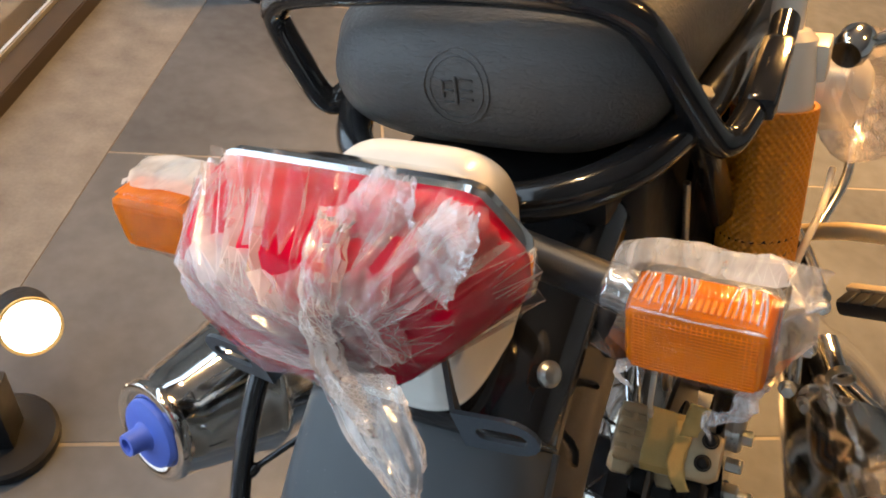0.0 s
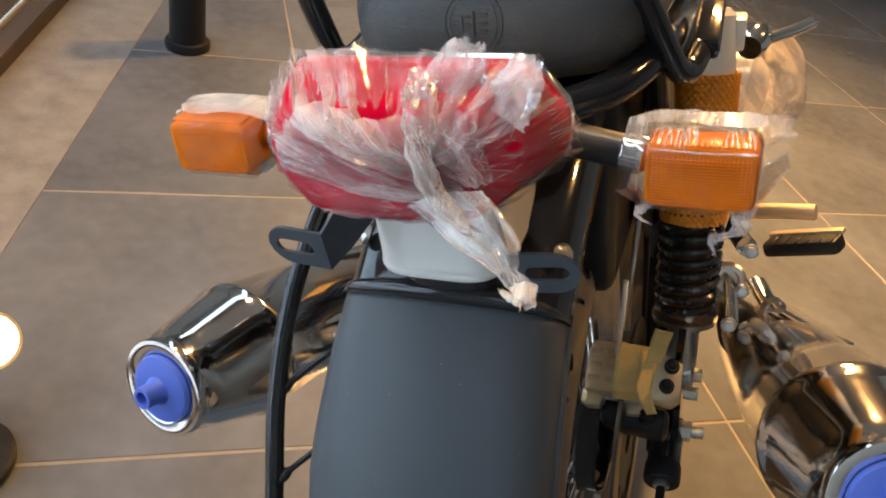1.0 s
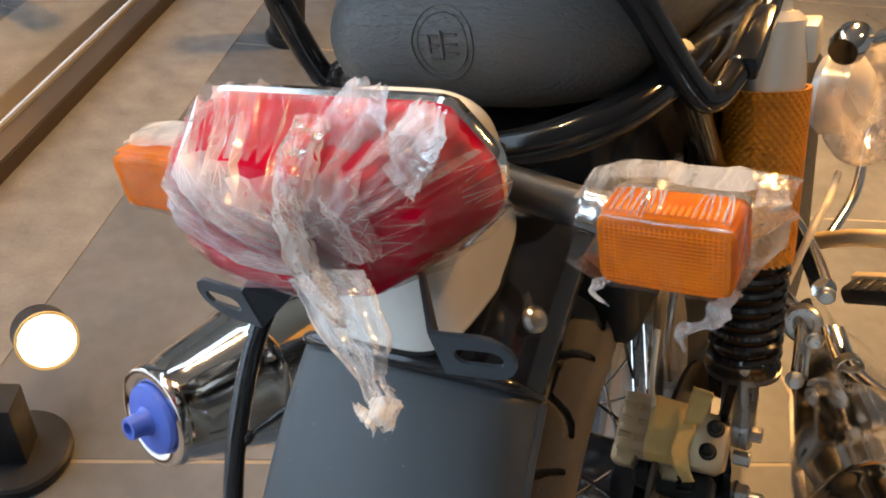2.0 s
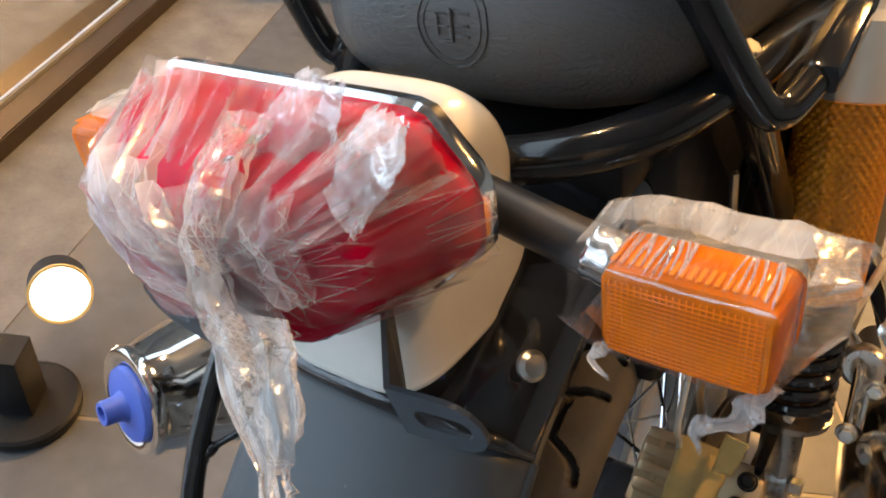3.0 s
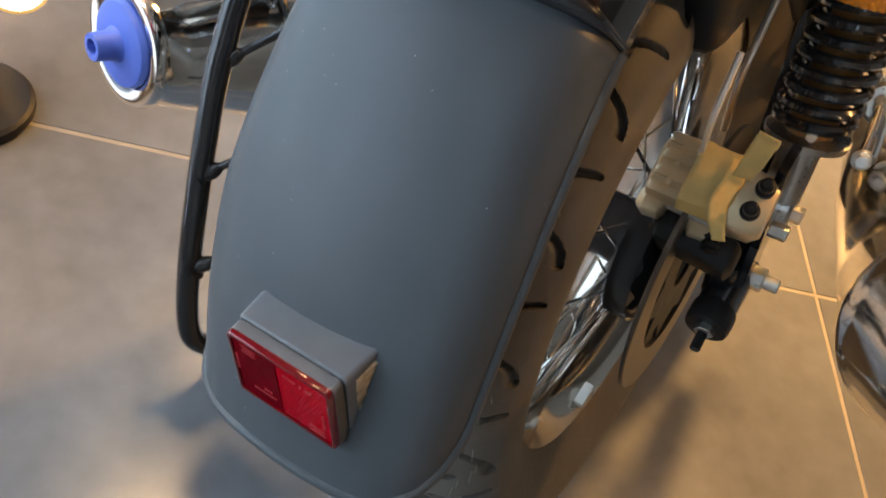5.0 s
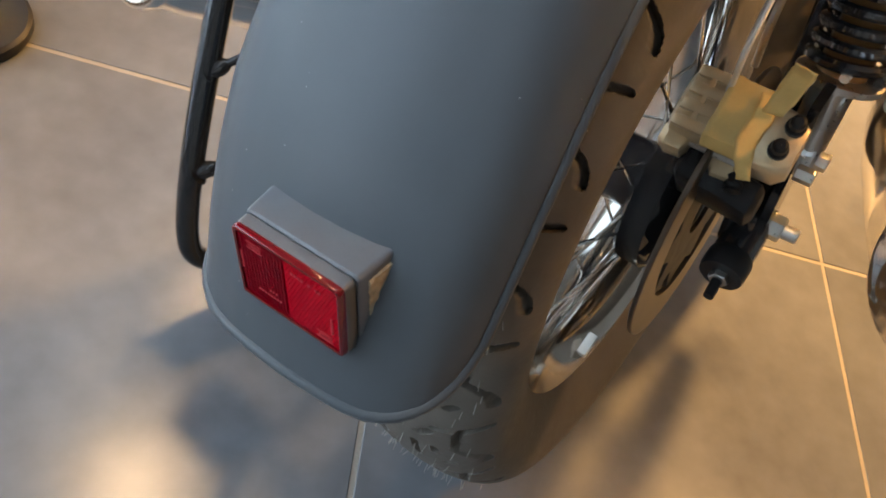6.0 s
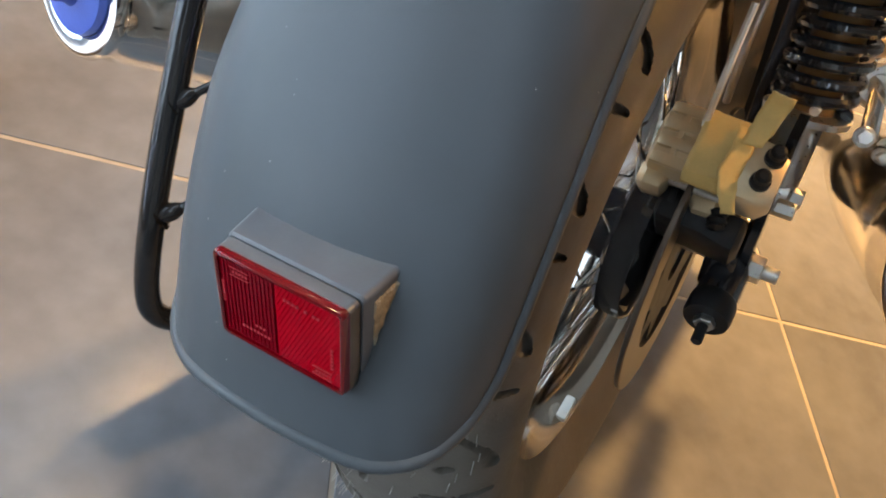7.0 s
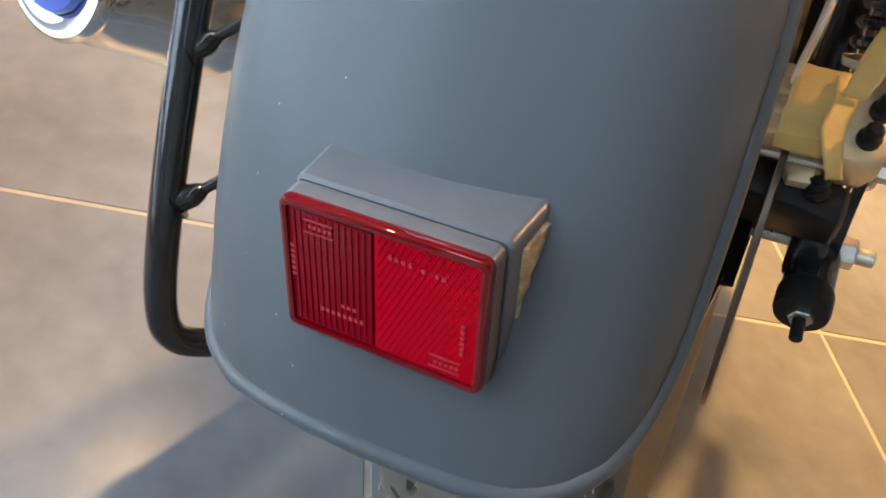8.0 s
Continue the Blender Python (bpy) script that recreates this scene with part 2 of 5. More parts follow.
def film(name, base=0.1, streak=0.4, patch=0.3, line=0.4, gather=(0.07, -0.385, 0.505), around=9.0, gloss=0.8, relief=0.3, warm=(0.92, 0.86, 0.83), crease=0.00035):
    """Crumpled clear polythene: glossy and see-through, milky in pull lines that run to the gather and where it lies in folds."""
    m = bpy.data.materials.new(name)
    m.use_nodes = True
    nd, lk = m.node_tree.nodes, m.node_tree.links
    tc = nd.new("ShaderNodeTexCoord")

    def calc(op, a, c=0.0, d=0.0):
        n = nd.new("ShaderNodeMath")
        n.operation = op
        for k, q in enumerate((a, c, d)):
            if isinstance(q, (int, float)):
                n.inputs[k].default_value = q
            else:
                lk.new(q, n.inputs[k])
        return n.outputs[0]

    def noise_of(vec, scale, detail=3.0, color=False):
        n = nd.new("ShaderNodeTexNoise")
        n.inputs["Scale"].default_value, n.inputs["Detail"].default_value = scale, detail
        lk.new(vec, n.inputs["Vector"])
        return n.outputs["Color"] if color else n.outputs[0]

    def step(v, lo, hi):
        r = nd.new("ShaderNodeMapRange")
        r.interpolation_type = "SMOOTHSTEP"
        r.inputs["From Min"].default_value, r.inputs["From Max"].default_value = lo, hi
        lk.new(v, r.inputs["Value"])
        return r.outputs[0]

    # place, bent by a slow noise, in polar terms round the gather
    bend = nd.new("ShaderNodeVectorMath")
    bend.operation = "MULTIPLY_ADD"
    bend.inputs[1].default_value = (0.010, 0.010, 0.010)
    lk.new(noise_of(tc.outputs["Object"], 30, 2, True), bend.inputs[0])
    lk.new(tc.outputs["Object"], bend.inputs[2])
    off = nd.new("ShaderNodeVectorMath")
    off.operation = "SUBTRACT"
    off.inputs[1].default_value = [g + 0.005 for g in gather]
    lk.new(bend.outputs[0], off.inputs[0])
    xyz = nd.new("ShaderNodeSeparateXYZ")
    lk.new(off.outputs[0], xyz.inputs[0])
    ang = calc("ARCTAN2", xyz.outputs[2], xyz.outputs[0])
    dist = nd.new("ShaderNodeVectorMath")
    dist.operation = "LENGTH"
    lk.new(off.outputs[0], dist.inputs[0])

    def polar(a_, r_, y_):
        c = nd.new("ShaderNodeCombineXYZ")
        lk.new(calc("MULTIPLY", ang, a_), c.inputs[0])
        lk.new(calc("MULTIPLY", dist.outputs["Value"], r_), c.inputs[1])
        lk.new(calc("MULTIPLY", xyz.outputs[1], y_), c.inputs[2])
        return c.outputs[0]

    coarse, fine = noise_of(polar(around * 0.45, 12.0, 10.0), 1.0), noise_of(polar(around * 1.8, 16.0, 16.0), 1.0)
    ridge = calc("SUBTRACT", 1.0, calc("ABSOLUTE", calc("MULTIPLY_ADD", coarse, 2.0, -1.0)))
    wire = nd.new("ShaderNodeWireframe")
    wire.inputs["Size"].default_value = crease
    cloud = step(noise_of(bend.outputs[0], 32, 3), 0.42, 0.66)
    alpha = calc("ADD", calc("MULTIPLY", step(coarse, 0.44, 0.66), streak), calc("MULTIPLY", step(fine, 0.50, 0.68), streak * 0.55))
    alpha = calc("ADD", alpha, calc("MULTIPLY", cloud, patch))
    alpha = calc("ADD", alpha, calc("MULTIPLY", calc("MULTIPLY", wire.outputs[0], step(noise_of(bend.outputs[0], 34, 2), 0.40, 0.58)), line))
    alpha = calc("MINIMUM", calc("ADD", alpha, base), 0.86)
    bp = nd.new("ShaderNodeBump")
    bp.inputs["Strength"].default_value, bp.inputs["Distance"].default_value = relief, 0.0022
    lk.new(calc("ADD", calc("ADD", calc("MULTIPLY", ridge, 1.6), fine), calc("MULTIPLY", cloud, 0.5)), bp.inputs["Height"])
    clear, gl, tr, df = nd.new("ShaderNodeBsdfTransparent"), nd.new("ShaderNodeBsdfGlossy"), nd.new("ShaderNodeBsdfTranslucent"), nd.new("ShaderNodeBsdfDiffuse")
    gl.inputs["Roughness"].default_value = 0.13
    tr.inputs["Color"].default_value = df.inputs["Color"].default_value = (*warm, 1)
    fr = nd.new("ShaderNodeFresnel")
    fr.inputs["IOR"].default_value = 1.5
    for q in (gl, fr, df):
        lk.new(bp.outputs[0], q.inputs["Normal"])
    milk, veil_, full = nd.new("ShaderNodeMixShader"), nd.new("ShaderNodeMixShader"), nd.new("ShaderNodeMixShader")
    milk.inputs[0].default_value = 0.42
    lk.new(df.outputs[0], milk.inputs[1])
    lk.new(tr.outputs[0], milk.inputs[2])
    lk.new(alpha, veil_.inputs[0])
    lk.new(clear.outputs[0], veil_.inputs[1])
    lk.new(milk.outputs[0], veil_.inputs[2])
    lk.new(calc("MULTIPLY", fr.outputs[0], gloss), full.inputs[0])
    lk.new(veil_.outputs[0], full.inputs[1])
    lk.new(gl.outputs[0], full.inputs[2])
    lk.new(full.outputs[0], nd["Material Output"].inputs["Surface"])
    return m


M_film = film("clear_film", 0.0, 0.08, 0.03, 0.24, (0.040, -0.372, 0.525), 7.0, 0.45, 0.3, (0.98, 0.84, 0.76), 0.0005)
M_film_top = film("drawn_film", 0.03, 0.14, 0.05, 0.20, (0.070, -0.385, 0.500), 22.0, 0.4, 0.2, (0.95, 0.86, 0.82), 0.0005)
M_film_fold = film("folded_film", 0.04, 0.26, 0.12, 0.14, (0.070, -0.385, 0.500), 9.0, 0.6, 0.25, (0.97, 0.85, 0.78), 0.0006)
M_film_clump = film("bunched_film", 0.10, 0.26, 0.18, 0.20, (0.060, -0.38, 0.45), 14.0, 0.9, 0.25, (0.97, 0.86, 0.77))
M_film_milky = film("twisted_film", 0.30, 0.20, 0.20, 0.0, (0.10, -0.43, 0.50), 10.0, 0.8, 0.3, (0.95, 0.86, 0.76))
M_film_tail = film("gathered_film", 0.09, 0.25, 0.14, 0.10, (0.110, -0.445, 0.480), 12.0, 0.8, 0.25, (0.97, 0.89, 0.83))
M_film_pouch = film("pouch_film", 0.16, 0.14, 0.10, 0.10, (0.13, -0.25, 0.42), 20.0, 0.6, 0.2, (0.86, 0.84, 0.80))
M_film_ear = film("loose_film", 0.10, 0.16, 0.14, 0.06, (0.03, -0.36, 0.53), 10.0, 0.7, 0.2)
M_film_front = film("stretched_film", 0.0, 0.02, 0.01, 0.06, (0.16, -0.30, 0.60), 40.0, 0.25, 0.2)
M_glass = mat("window_glass", (0.95, 0.97, 1.0), 0.02, trans=1.0, var=0.0)
M_lamp = bpy.data.materials.new("lit_lamp_face")
M_lamp.use_nodes = True
M_lamp.node_tree.nodes["Principled BSDF"].inputs["Emission Color"].default_value = (1.0, 0.86, 0.66, 1)
M_lamp.node_tree.nodes["Principled BSDF"].inputs["Emission Strength"].default_value = 9


# ---- building helpers ----
def mesh_ob(name, bm, material, smooth=True):
    bmesh.ops.recalc_face_normals(bm, faces=bm.faces[:])
    me = bpy.data.meshes.new(name)
    bm.to_mesh(me)
    bm.free()
    if smooth:
        for p in me.polygons:
            p.use_smooth = True
        me.set_sharp_from_angle(angle=radians(38))
    me.materials.append(material)
    return new(name, me)


def part(name, bm, material, parent, label="", smooth=True):
    ob = mesh_ob(name, bm, material, smooth)
    ob.parent = parent
    return tagged(ob, label)


def thing(name, m=None, label="", category="", group="", kind=""):
    ob = new(name)
    ob.empty_display_size = 0.05
    if m is not None:
        ob.matrix_world = m
    return tagged(ob, label, category, group, kind)


def rings(loops, caps=True, closed=True, bm=None):
    """Skin through loops of equal length."""
    bm = bm or bmesh.new()
    rows = [[bm.verts.new(p) for p in lp] for lp in loops]
    for a, b in zip(rows, rows[1:]):
        k = len(a)
        for i in range(k if closed else k - 1):
            j = (i + 1) % k
            bm.faces.new((a[i], a[j], b[j], b[i]))
    if caps and closed:
        bm.faces.new(rows[0][::-1])
        bm.faces.new(rows[-1])
    return bm


def spline(points, n=8, closed=False):
    """Catmull-Rom through the points."""
    p = [Vector(q) for q in points]
    out = []
    m = len(p) if closed else len(p) - 1
    for i in range(m):
        if closed:
            a, b, c, d = p[i - 1], p[i], p[(i + 1) % len(p)], p[(i + 2) % len(p)]
        else:
            a, b, c, d = p[max(i - 1, 0)], p[i], p[i + 1], p[min(i + 2, len(p) - 1)]
        for k in range(n):
            t = k / n
            out.append(0.5 * ((2 * b) + (c - a) * t + (2 * a - 5 * b + 4 * c - d) * t * t + (3 * b - a - 3 * c + d) * t ** 3))
    if not closed:
        out.append(p[-1])
    return out


def tube(points, r, seg=12, n=8, bm=None, flat=1.0, closed=False, smooth=True):
    """A round tube along a smooth line; r may be a number or a function of 0..1."""
    path = spline(points, n, closed) if smooth else [Vector(q) for q in points]
    loops, up = [], Vector((0, 0, 1))
    for i, c in enumerate(path):
        if closed:
            d = (path[(i + 1) % len(path)] - path[i - 1]).normalized()
        else:
            d = (path[min(i + 1, len(path) - 1)] - path[max(i - 1, 0)]).normalized()
        side = d.cross(up)
        if side.length < 1e-3:
            side = d.cross(Vector((1, 0, 0)))
        side.normalize()
        up = side.cross(d).normalized()
        rad = r(i / (len(path) - 1)) if callable(r) else r
        loops.append([c + side * rad * math.cos(a) + up * rad * flat * math.sin(a) for a in [2 * math.pi * k / seg for k in range(seg)]])
    if closed:
        loops.append(loops[0])
        bm = rings(loops, caps=False, bm=bm)
        bmesh.ops.remove_doubles(bm, verts=bm.verts[:], dist=1e-6)
        return bm
    return rings(loops, bm=bm)


def revolve(profile, base, axis, seg=40, caps=False, bm=None):
    """Profile rows (along, radius) turned round an axis from base."""
    axis = Vector(axis).normalized()
    side = axis.cross(Vector((0, 0, 1)) if abs(axis.z) < 0.9 else Vector((1, 0, 0))).normalized()
    up = side.cross(axis)
    base = Vector(base)
    loops = [[base + axis * s + (side * math.cos(a) + up * math.sin(a)) * max(r, 1e-4) for a in [2 * math.pi * k / seg for k in range(seg)]] for s, r in profile]
    return rings(loops, caps=caps, bm=bm)


def rod(a, b, r, seg=16, bevel=0.15, bm=None):
    a, b = Vector(a), Vector(b)
    l = (b - a).length
    e = min(r * bevel, l * 0.2)
    return revolve([(0, r - e), (e, r), (l - e, r), (l, r - e)], a, b - a, seg, True, bm)


def hexnut(a, b, r, bm=None):
    return rod(a, b, r, 6, 0.1, bm)


def block(cx, cy, cz, sx, sy, sz, bevel=0.002, seg=2, turn=None, bm=None):
    own = bmesh.new()
    bmesh.ops.create_cube(own, size=1, matrix=Matrix.Diagonal((sx, sy, sz, 1)))
    if bevel:
        bmesh.ops.bevel(own, geom=own.edges[:], offset=bevel, segments=seg, affect="EDGES", profile=0.6)
    m = Matrix.Translation((cx, cy, cz)) @ (turn if turn is not None else Matrix.Identity(4))
    bmesh.ops.transform(own, matrix=m, verts=own.verts[:])
    if bm is None:
        return own
    me = bpy.data.meshes.new("tmp")
    own.to_mesh(me)
    own.free()
    bm.from_mesh(me)
    bpy.data.meshes.remove(me)
    return bm


def plate(outline, holes, thick, m, bevel=0.0):
    """A flat plate from an outline in its own x-z plane, with real holes, placed by m."""
    bm = bmesh.new()
    edges = []
    for lp in [outline] + holes:
        vs = [bm.verts.new((x, 0, z)) for x, z in lp]
        edges += [bm.edges.new((vs[i], vs[(i + 1) % len(vs)])) for i in range(len(vs))]
    bmesh.ops.triangle_fill(bm, edges=edges, use_beauty=True, normal=(0, 1, 0))
    ext = bmesh.ops.extrude_face_region(bm, geom=bm.faces[:])
    bmesh.ops.translate(bm, vec=(0, thick, 0), verts=[g for g in ext["geom"] if isinstance(g, bmesh.types.BMVert)])
    bmesh.ops.transform(bm, matrix=m, verts=bm.verts[:])
    return bm


def slot_loop(x0, x1, z0, z1, n=6):
    """A lying slot with round ends."""
    r, zc = (z1 - z0) / 2, (z0 + z1) / 2
    right = [(x1 - r + r * math.cos(a), zc + r * math.sin(a)) for a in [radians(-90 + 180 * k / n) for k in range(n + 1)]]
    left = [(x0 + r + r * math.cos(a), zc + r * math.sin(a)) for a in [radians(90 + 180 * k / n) for k in range(n + 1)]]
    return right + left


# ---- the room ----
TILE, TX, TY = 0.728, 1.234, 0.989
WX, WY, WS = -0.144, 1.467, 0.185   # the tiles end along x = WX + WS * (y - WY)


def edge_x(y, off=0.0):
    return WX + WS * (y - WY) + off


def sheet(name, corners, z0, z1, material, label, category):
    bm = bmesh.new()
    lo = [bm.verts.new((x, y, z0)) for x, y in corners]
    hi = [bm.verts.new((x, y, z1)) for x, y in corners]
    bm.faces.new(hi)
    bm.faces.new(lo[::-1])
    for i in range(len(lo)):
        j = (i + 1) % len(lo)
        bm.faces.new((lo[i], lo[j], hi[j], hi[i]))
    return tagged(mesh_ob(name, bm, material, False), label, category, kind="structure")


Y0, Y1, X1, H = -3.4, 6.2, 6.2, 3.3
floor = sheet("floor", [(edge_x(Y0, -0.30), Y0), (X1, Y0), (X1, Y1), (edge_x(Y1, -0.30), Y1)], -0.12, -0.0012, M_grout, "tan grout bed under dark stone floor tiles", "floor")
sheet("trim", [(edge_x(Y0, -0.262), Y0), (edge_x(Y0), Y0), (edge_x(Y1), Y1), (edge_x(Y1, -0.262), Y1)], -0.0012, 0.001, M_screed, "rough beige pebbled strip beside the window", "floor strip")
sheet("ceiling", [(edge_x(Y0, -0.42), Y0), (X1, Y0), (X1, Y1), (edge_x(Y1, -0.42), Y1)], H, H + 0.12, M_ceiling, "dark matt showroom ceiling", "ceiling")
sheet("wall_east", [(X1, Y0), (X1 + 0.15, Y0), (X1 + 0.15, Y1), (X1, Y1)], -0.12, H, M_wall, "plain warm grey showroom wall", "wall")
sheet("wall_north", [(-1.0, Y1), (X1, Y1), (X1, Y1 + 0.15), (-1.0, Y1 + 0.15)], -0.12, H, M_wall, "plain warm grey showroom wall", "wall")
sheet("wall_south", [(-2.2, Y0 - 0.15), (X1, Y0 - 0.15), (X1, Y0), (-2.2, Y0)], -0.12, H, M_wall, "plain warm grey showroom wall", "wall")
sheet("ground", [(-30, -30), (edge_x(-30, -0.42), -30), (edge_x(30, -0.42), 30), (-30, 30)], -0.3, -0.06, M_pave, "pale grey paving outside the window", "ground")

window = thing("window_1", None, "tall fixed showroom window in a bronze frame", "window", kind="structure")


def along_wall(off0, off1, z0, z1, ya=Y0, yb=Y1):
    bm = bmesh.new()
    c = [(edge_x(ya, off0), ya), (edge_x(ya, off1), ya), (edge_x(yb, off1), yb), (edge_x(yb, off0), yb)]
    lo = [bm.verts.new((x, y, z0)) for x, y in c]
    hi = [bm.verts.new((x, y, z1)) for x, y in c]
    bm.faces.new(hi)
    bm.faces.new(lo[::-1])
    for i in range(4):
        j = (i + 1) % 4
        bm.faces.new((lo[i], lo[j], hi[j], hi[i]))
    bmesh.ops.bevel(bm, geom=bm.edges[:], offset=0.003, segments=2, affect="EDGES")
    return bm


part("window_sill", along_wall(-0.325, -0.262, -0.03, 0.045), M_frame, window, "bronze bottom rail")
part("trim", along_wall(-0.345, -0.327, 0.0, 0.055), M_trim, window, "pale inner glazing bead")
part("window_frame", along_wall(-0.345, -0.235, 3.1, 3.3), M_frame, window, "bronze head rail")
for yy in (-3.3, -1.6, 0.1 - 0.6, 2.6 + 1.4, 6.0):
    part("mullion", along_wall(-0.345, -0.245, 0.047, 3.098, yy, yy + 0.06), M_frame, window)
pane = part("pane", along_wall(-0.339, -0.333, 0.057, 3.12), M_glass, window, "clear glass")
pane.visible_shadow = False

# ---- the motorcycle, in its own frame: origin on the rear axle, y ahead; it leans on its stand ----
BX, BY, BZ, BO = (0.8019, -0.5162, 0.3007), (0.5413, 0.8408, 0.0), (-0.2529, 0.1628, 0.9537), (0.6605, 0.7502, 0.3594)
BIKE = Matrix([[BX[i], BY[i], BZ[i], BO[i]] for i in range(3)] + [[0, 0, 0, 1]])
bike = thing("motorcycle", BIKE, "dark grey motorcycle with chrome silencers, new and partly wrapped", "motorcycle")
WC = (-0.003, -0.012)          # wheel centre (y, z)
FR = 0.478                     # fender radius about the axle

HALF = [(0.0, 0.0), (0.02, -0.0006), (0.04, -0.0022), (0.060, -0.0056), (0.075, -0.011), (0.085, -0.0185), (0.0915, -0.029), (0.0958, -0.042)]


def fender_point(theta, s, grow=0.0):
    """theta in degrees over the axle's rear, s the arc along the cross-section (metres, either side)."""
    a = abs(s)
    x, d = HALF[-1]
    for (x0, d0), (x1, d1) in zip(HALF, HALF[1:]):
        l = math.hypot(x1 - x0, d1 - d0)
        if a <= l:
            x, d = x0 + (x1 - x0) * a / l, d0 + (d1 - d0) * a / l
            break
        a -= l
    r = FR + d + grow
    t = radians(theta)
    k = 1.0 - 0.09 * max(0.0, min(1.0, (34 - theta) / 17)) ** 1.4 - 0.05 * max(0.0, min(1.0, (theta - 36) / 16))   # narrower towards both ends
    return Vector((math.copysign(x * k, s) - 0.0045 * max(0.0, min(1.0, (theta - 20) / 14)), -r * math.cos(t), r * math.sin(t)))


ARC = sum(math.hypot(b[0] - a[0], b[1] - a[1]) for a, b in zip(HALF, HALF[1:]))


def fender_skin(t0, t1, grow=0.0, round_end=0.0, n=60, k=36, arc=ARC):
    loops = []
    for i in range(n + 1):
        f = i / n
        th = t0 + (t1 - t0) * (f ** 1.6 if round_end else f)
        d = radians(th - t0) * FR
        w = arc
        if round_end and d < round_end:
            w = arc - round_end + math.sqrt(max(round_end ** 2 - (round_end - d) ** 2, 0.0))
        loops.append([fender_point(th, -w + 2 * w * j / k, grow) for j in range(k + 1)])
    return loops


def thicken(ob, t):
    md = ob.modifiers.new("thickness", "SOLIDIFY")
    md.thickness, md.offset = t, 0
    return ob


T0, T1 = 17.2, 52.0
loops = fender_skin(T0, T1, 0.0, 0.066)
fender = part("rear_fender", rings(loops, caps=False, closed=False), M_fender, bike, "matte graphite rear mudguard")
thicken(fender, 0.003)
edge = [lp[0] for lp in loops[::-1]] + [p for p in loops[0][1:-1]] + [lp[-1] for lp in loops]
part("rolled_edge", tube(edge[::2], 0.0040, 10, 1, smooth=False), M_fender, fender)

upper = part("upper_fender", rings(fender_skin(51.0, 104.0, -0.004, 0.0, 40), caps=False, closed=False), M_gloss, bike, "gloss black front half of the mudguard")
thicken(upper, 0.003)
lip = [fender_point(52.4, s, 0.0030) for s in [-ARC + 2 * ARC * j / 40 for j in range(41)]]
part("lip", tube(lip, lambda f: 0.0025 + 0.0052 * math.sin(math.pi * min(max((f - 0.06) / 0.88, 0.0), 1.0)) ** 0.6, 14, 1, smooth=False), M_gloss, upper)
for sx in (-1, 1):
    c = Vector((sx * 0.081, -0.252, 0.398))
    nrm = Vector((sx * 0.8, -0.32, 0.5)).normalized()
    part("bolt", revolve([(0, 0.0001), (0, 0.0085), (0.003, 0.0085), (0.0055, 0.006), (0.0062, 0.0001)], c - nrm * 0.003, nrm, 20), M_steel, upper, "zinc dome bolt")

# tail reflector on the fender's end: flared foot, stepped grey body, clear red rim and two prismatic halves
RX, RZ = 0.0068, 0.2035


def rounded(hx, z0, z1, y, r=0.004, bow=0.0, lean=0.0, n=6):
    """A rounded rectangle seen from behind; bow pushes its ends forward, lean its foot back."""
    lp = []
    for cx, cz, a0 in ((hx - r, z1 - r, 0), (-hx + r, z1 - r, 90), (-hx + r, z0 + r, 180), (hx - r, z0 + r, 270)):
        for k in range(n + 1):
            a = radians(a0 + 90 * k / n)
            x, z = cx + r * math.cos(a), cz + r * math.sin(a)
            lp.append(Vector((RX + x, y + bow * (x / hx) ** 2 - lean * (RZ - z), z)))
    return lp


house = rings([rounded(0.0400, 0.176, 0.2318, -0.405, 0.003, 0.006), rounded(0.0396, 0.1765, 0.2316, -0.4195, 0.003, 0.004), rounded(0.0388, 0.1770, 0.2306, -0.4215, 0.0035, 0.002),
               rounded(0.0372, 0.1775, 0.2296, -0.4375, 0.0035), rounded(0.0362, 0.1785, 0.2284, -0.4388, 0.003), rounded(0.0350, 0.1792, 0.2272, -0.4386, 0.003),
               rounded(0.0349, 0.1785, 0.2282, -0.4394, 0.003), rounded(0.0356, 0.1778, 0.2288, -0.4404, 0.003), rounded(0.0354, 0.1780, 0.2284, -0.4466, 0.003), rounded(0.034, 0.180, 0.227, -0.4468, 0.003)])
refl = part("reflector", house, M_grey_plastic, bike, "grey plastic reflector housing")
pad = bmesh.new()
rings([[Vector((RX + x, -0.4330, z)) for x, z in ((0.0384, 0.180), (0.0384, 0.2235), (0.034, 0.2255), (0.034, 0.180))], [Vector((RX + x, -0.402, z)) for x, z in ((0.0428, 0.178), (0.0428, 0.2280), (0.034, 0.2280), (0.034, 0.178))]], bm=pad)
bmesh.ops.subdivide_edges(pad, edges=pad.edges[:], cuts=16, use_grid_fill=True)
for v in pad.verts:
    v.co += noise.noise_vector(v.co * 420) * 0.0010
part("foam_pad", pad, M_foam, refl, "gritty tan foam pad")
FACE = -0.4492


def refl_face(x0, x1, material, label):
    return part("lens", block((x0 + x1) / 2, FACE + 0.003, RZ, x1 - x0, 0.006, 0.0455, 0.0008, 2), material, refl, label)


